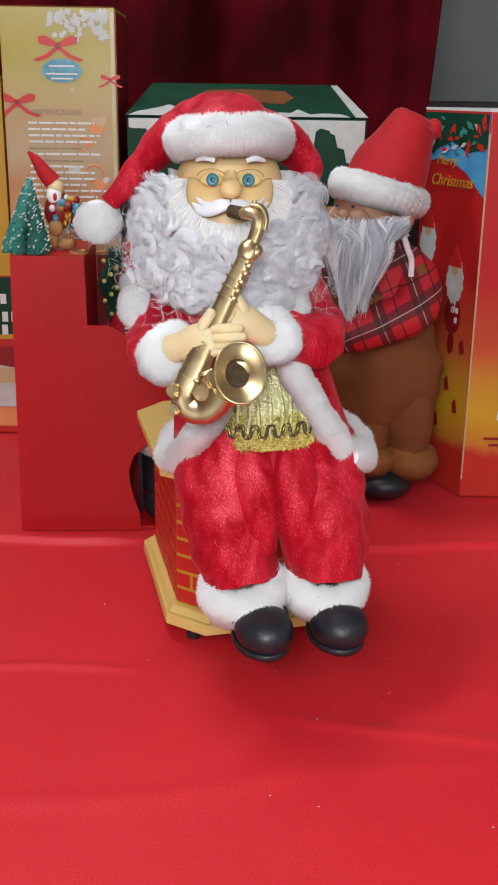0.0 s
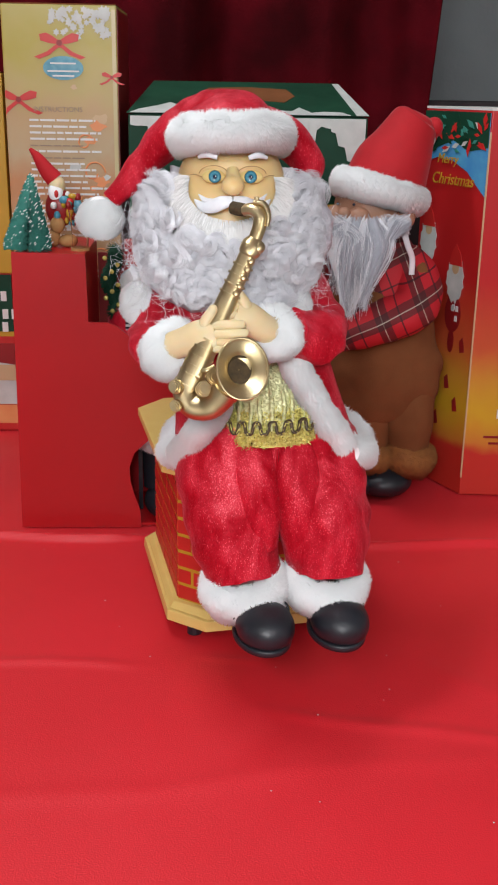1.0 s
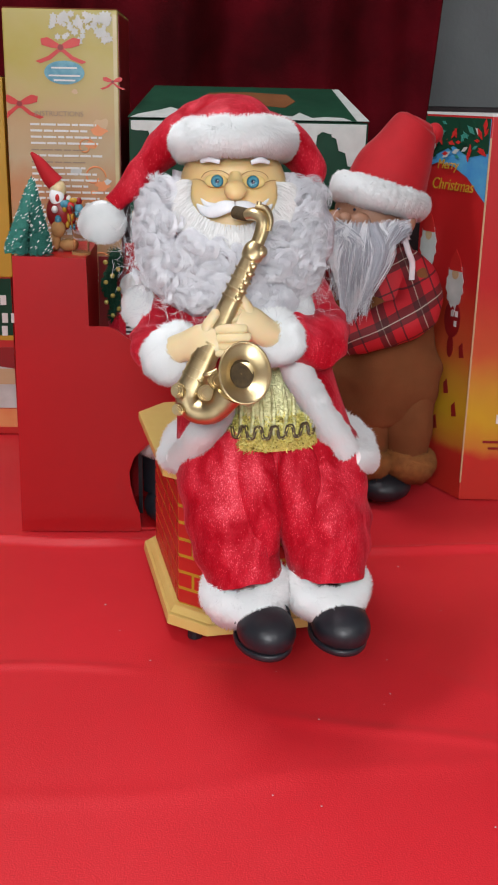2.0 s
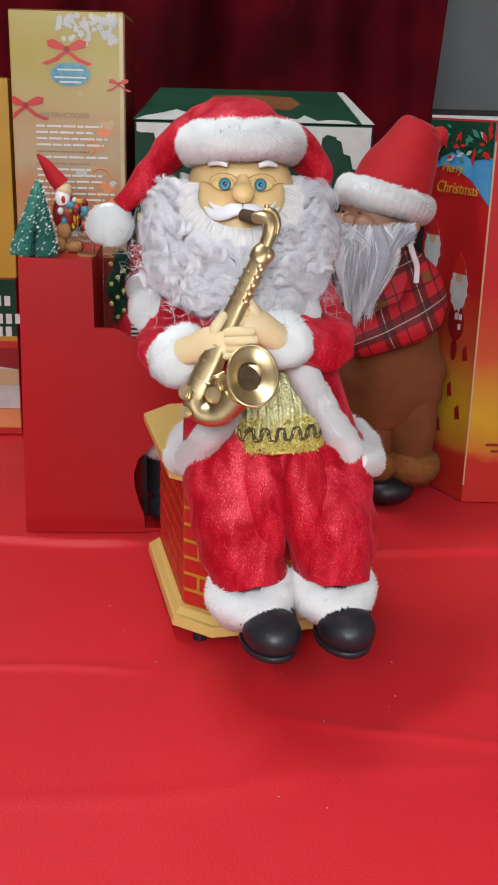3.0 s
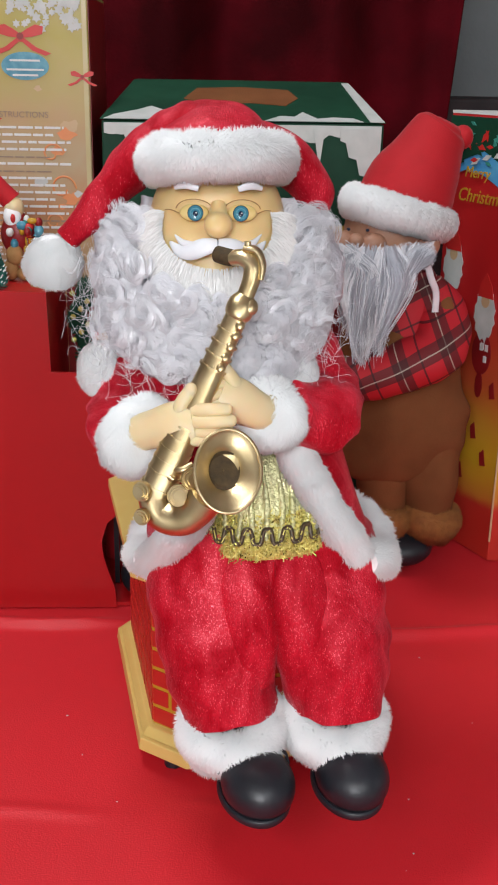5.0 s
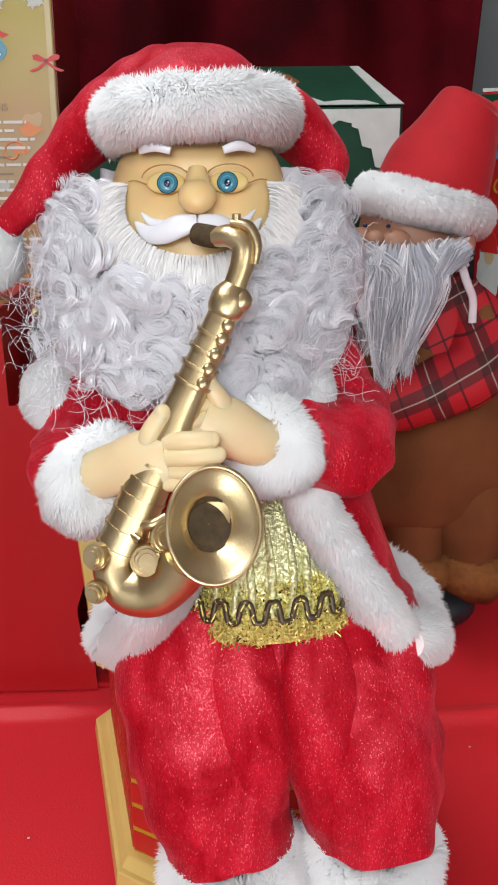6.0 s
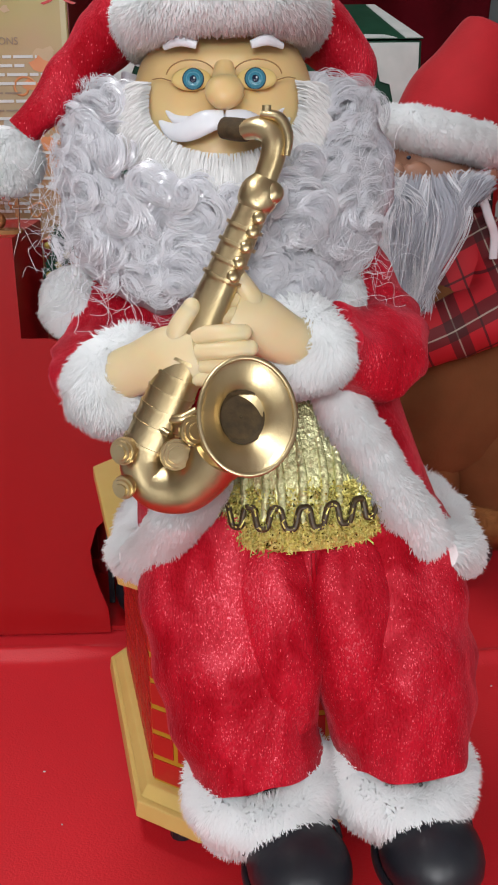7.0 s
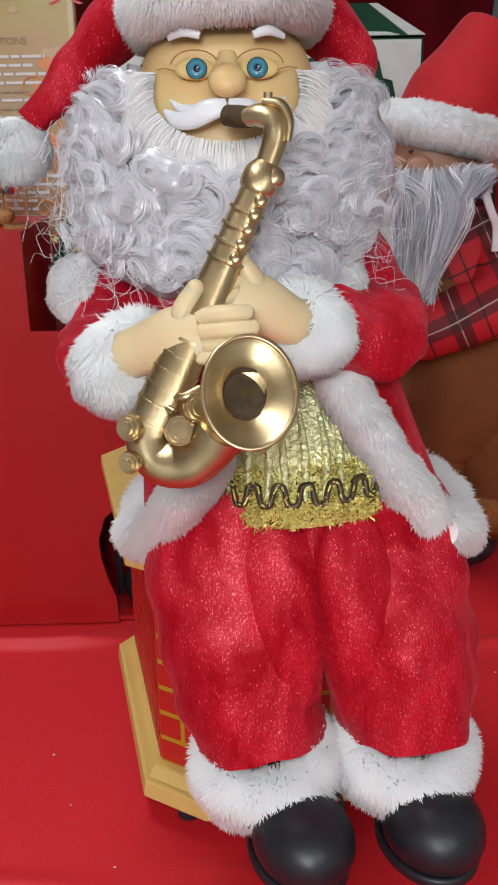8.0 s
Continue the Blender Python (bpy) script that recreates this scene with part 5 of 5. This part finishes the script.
    fur_ring(s, (.161, .290, .322), .040, .042, .0085, .0125, (-4, 14, 0), 15000, .0042)
    s.tube([(.163, .292, .322), (.171, .294, .345), (.181, .297, .364), (.190, .300, .380), (.196, .302, .389), (.199, .302, .394), (.200, .302, .396)], [(.043, .045), (.038, .042), (.032, .036), (.0265, .030), (.0225, .025), (.016, .017), (.006, .006)], M_FELT, seg=48, steps=8, bumps=.0012, freq=60)
    s.ball((.2140, .303, .383), (.0085, .012, .010), M_FELT)
    ob = new("standing_doll", s.build("standing_doll"))
    return tagged(ob, "plush doll in red cap, tartan shirt and brown dungarees", "doll")


standing_doll()


# ---- small things on and in the red display ----
def bottle_brush_tree():
    t = thing("bottle_brush_tree", "tiny frosted green bottle-brush tree on top of the red display", "ornament tree", place=(-.180, .215, .2700))
    rng = np.random.default_rng(3)
    s = Shape()
    s.tube([(0, 0, 0), (.002, 0, .03), (.008, 0, .066)], [.0015, .0012, .0006], M_BROWN, seg=8)
    part("trunk", s.build("trunk"), t)
    n = 5200
    h = rng.random(n) ** 1.3
    a = rng.uniform(0, 6.28, n)
    r = .021 * (1 - h) ** .9 + .0015
    base = np.stack([.002 + .006 * h, np.zeros(n), .003 + .062 * h], -1)
    tip = base + np.stack([np.cos(a) * r, np.sin(a) * r, rng.normal(.002, .002, n)], -1)
    s = Shape()
    s.ribbons(np.stack([base, (base + tip) / 2, tip], 1), np.array([1, 1, .7]) * .0005, M_TREE, np.stack([np.cos(a), np.sin(a), np.full(n, .4)], -1))
    snow = rng.random(n) < .05
    s.ribbons(np.stack([tip[snow] * .94 + base[snow] * .06, tip[snow], tip[snow] + .0012], 1), np.array([1, 1, .6]) * .0005, M_WHITE, np.array([0, -.8, .6]))
    part("needles", s.build("needles"), t, "frosted green bristles")


bottle_brush_tree()


def gnome():
    """A tiny figurine with a long red cap, holding parcels and a bear."""
    s = Shape()
    rng = random.Random(6)
    x, y, z = -.160, .243, .2700
    s.ball((x + .003, y, z + .009), (.006, .008, .009), M_BEAR)
    s.ball((x + .016, y - .002, z + .006), (.009, .007, .006), M_BEAR)
    s.ball((x + .007, y - .004, z + .021), (.007, .006, .008), M_BEAR)
    s.ball((x + .009, y + .006, z + .036), (.014, .011, .018), M_DARKRED)
    s.ball((x + .007, y + .004, z + .057), (.008, .008, .009), M_SKIN_PALE)
    s.ball((x + .006, y + .000, z + .051), (.007, .005, .009), M_FUR)
    s.tube([(x + .005, y + .006, z + .062), (x - .002, y + .006, z + .070), (x - .010, y + .006, z + .082), (x - .017, y + .006, z + .090)], [.0085, .0075, .0048, .0014], M_FELT, seg=18, steps=6)
    for k in range(26):
        s.ball((x + .012 + rng.uniform(-.010, .018), y - .004 + rng.uniform(-.004, .004), z + .036 + rng.uniform(-.016, .014)), [rng.uniform(.002, .0045) for i in range(3)], rng.choice((M_REDP, M_GREEN, M_YEL, M_TEAL, M_DARKRED, M_WHITE, M_TREE)), 12, 8)
    ob = new("gnome_figurine", s.build("gnome_figurine"))
    tagged(ob, "tiny figurine in red cap carrying colourful parcels", "figurine")


gnome()


def clear_stand():
    m = bpy.data.materials.new("clear_plastic")
    m.use_nodes = True
    p = m.node_tree.nodes["Principled BSDF"]
    p.inputs["Transmission Weight"].default_value, p.inputs["Roughness"].default_value, p.inputs["IOR"].default_value = 1.0, .08, 1.05
    p.inputs["Base Color"].default_value = (.95, .80, .78, 1)
    t = thing("clear_stand", "small clear plastic stand with a cork foot", "stand", place=(-.130, .222, .2700))
    s = Shape()
    s.tube([(0, 0, 0), (0, 0, .0025)], [.009, .009], M_BEAR, seg=24, up=(0, 1, 0))
    part("foot", s.build("foot"), t, "tan cork foot")
    s = Shape()
    s.tube([(0, 0, .0026), (0, .001, .02), (-.002, .002, .038)], [.0075, .008, .0085], m, seg=24, up=(0, 1, 0))
    part("cup", s.build("cup"), t)


clear_stand()


def boxed_toys():
    s = Shape()
    rng = np.random.default_rng(5)
    # a boot with a fur top that shows past the cut-out
    s.tube([(-.058, .235, .082), (-.056, .235, .06), (-.055, .232, .03)], [.020, .020, .020], M_BLACK, seg=28)
    s.ball((-.050, .222, .018), (.024, .034, .0175), M_BLACK)
    fur_ring(s, (-.058, .236, .082), .019, .019, .006, .011, (0, 10, 0), 4000, .005)
    s.tube([(-.060, .245, .09), (-.07, .255, .14)], [.024, .03], M_PLUSH, seg=24)
    s.tube([(-.07, .262, .14), (-.085, .268, .19), (-.090, .272, .225)], [.030, .026, .018], M_PLUSH, seg=24, bumps=.001)
    rows = s.ball((-.082, .262, .235), (.012, .012, .013), M_FUR)
    s.fur(rows, 2500, .005, M_FUR)
    ob = new("boxed_doll", s.build("boxed_doll"))
    tagged(ob, "toy doll in red with black boot inside the display", "doll")
    g = thing("garland", "short green garland with gold beads hanging inside the display", "garland", place=(-.104, .255, .0035))
    n = 2600
    h = rng.random(n)
    c = np.stack([.004 * np.sin(h * 9), np.zeros(n), .20 + .062 * h], -1)
    d = rng.normal(0, 1, (n, 3))
    d /= np.linalg.norm(d, axis=1)[:, None]
    s = Shape()
    s.ribbons(np.stack([c, c + d * .004, c + d * .0085], 1), np.array([1, 1, .5]) * .0004, M_GREEN, d + np.array([0, -.5, .3]))
    s.tube([(0, 0, 0), (0, .004, .1), (0, 0, .262)], [.0012] * 3, M_GREEN, seg=6)
    part("foliage", s.build("foliage"), g)
    for k in range(9):
        s = Shape()
        s.ball((.007 * math.sin(k * 2.1), -.006, .203 + k * .0065), (.0024, .0024, .0024), M_SEQUIN, 12, 8)
        part("bead", s.build("bead"), g, "gold bead")
    k = thing("stocking", "small red felt stocking with white dots inside the display", "stocking", place=(-.083, .285, .0035))
    s = Shape()
    s.tube([(0, 0, .0), (0, 0, .10), (.002, 0, .19), (.003, 0, .268)], [(.010, .007), (.011, .008), (.012, .009), (.014, .009)], M_FELT, seg=24)
    part("sock", s.build("sock"), k)
    for i in range(14):
        s = Shape()
        s.ball((-.008 + (i % 3) * .008, -.009, .205 + i * .0045), (.0013, .0009, .0013), M_WHITE, 8, 6)
        part("dot", s.build("dot"), k)
    t = thing("striped_tag", "small silver and black striped trinket inside the display", "trinket", place=(-.078, .232, .0035))
    part("body", slab(-.012, .016, -.003, .003, .188, .203, M_WHITE, "body", .001), t)
    for i in range(3):
        part("stripe", slab(-.012, .016, -.0038, -.003, .190 + i * .0045, .192 + i * .0045, M_BLACK, "stripe"), t)
    part("stem", slab(-.002, .002, -.002, .002, 0, .187, M_BLACK, "stem"), t)
    s = Shape()
    s.ball((-.004, .004, .214), (.0115, .011, .0115), M_BEAR)
    part("ball", s.build("ball"), t, "brown ball")


boxed_toys()
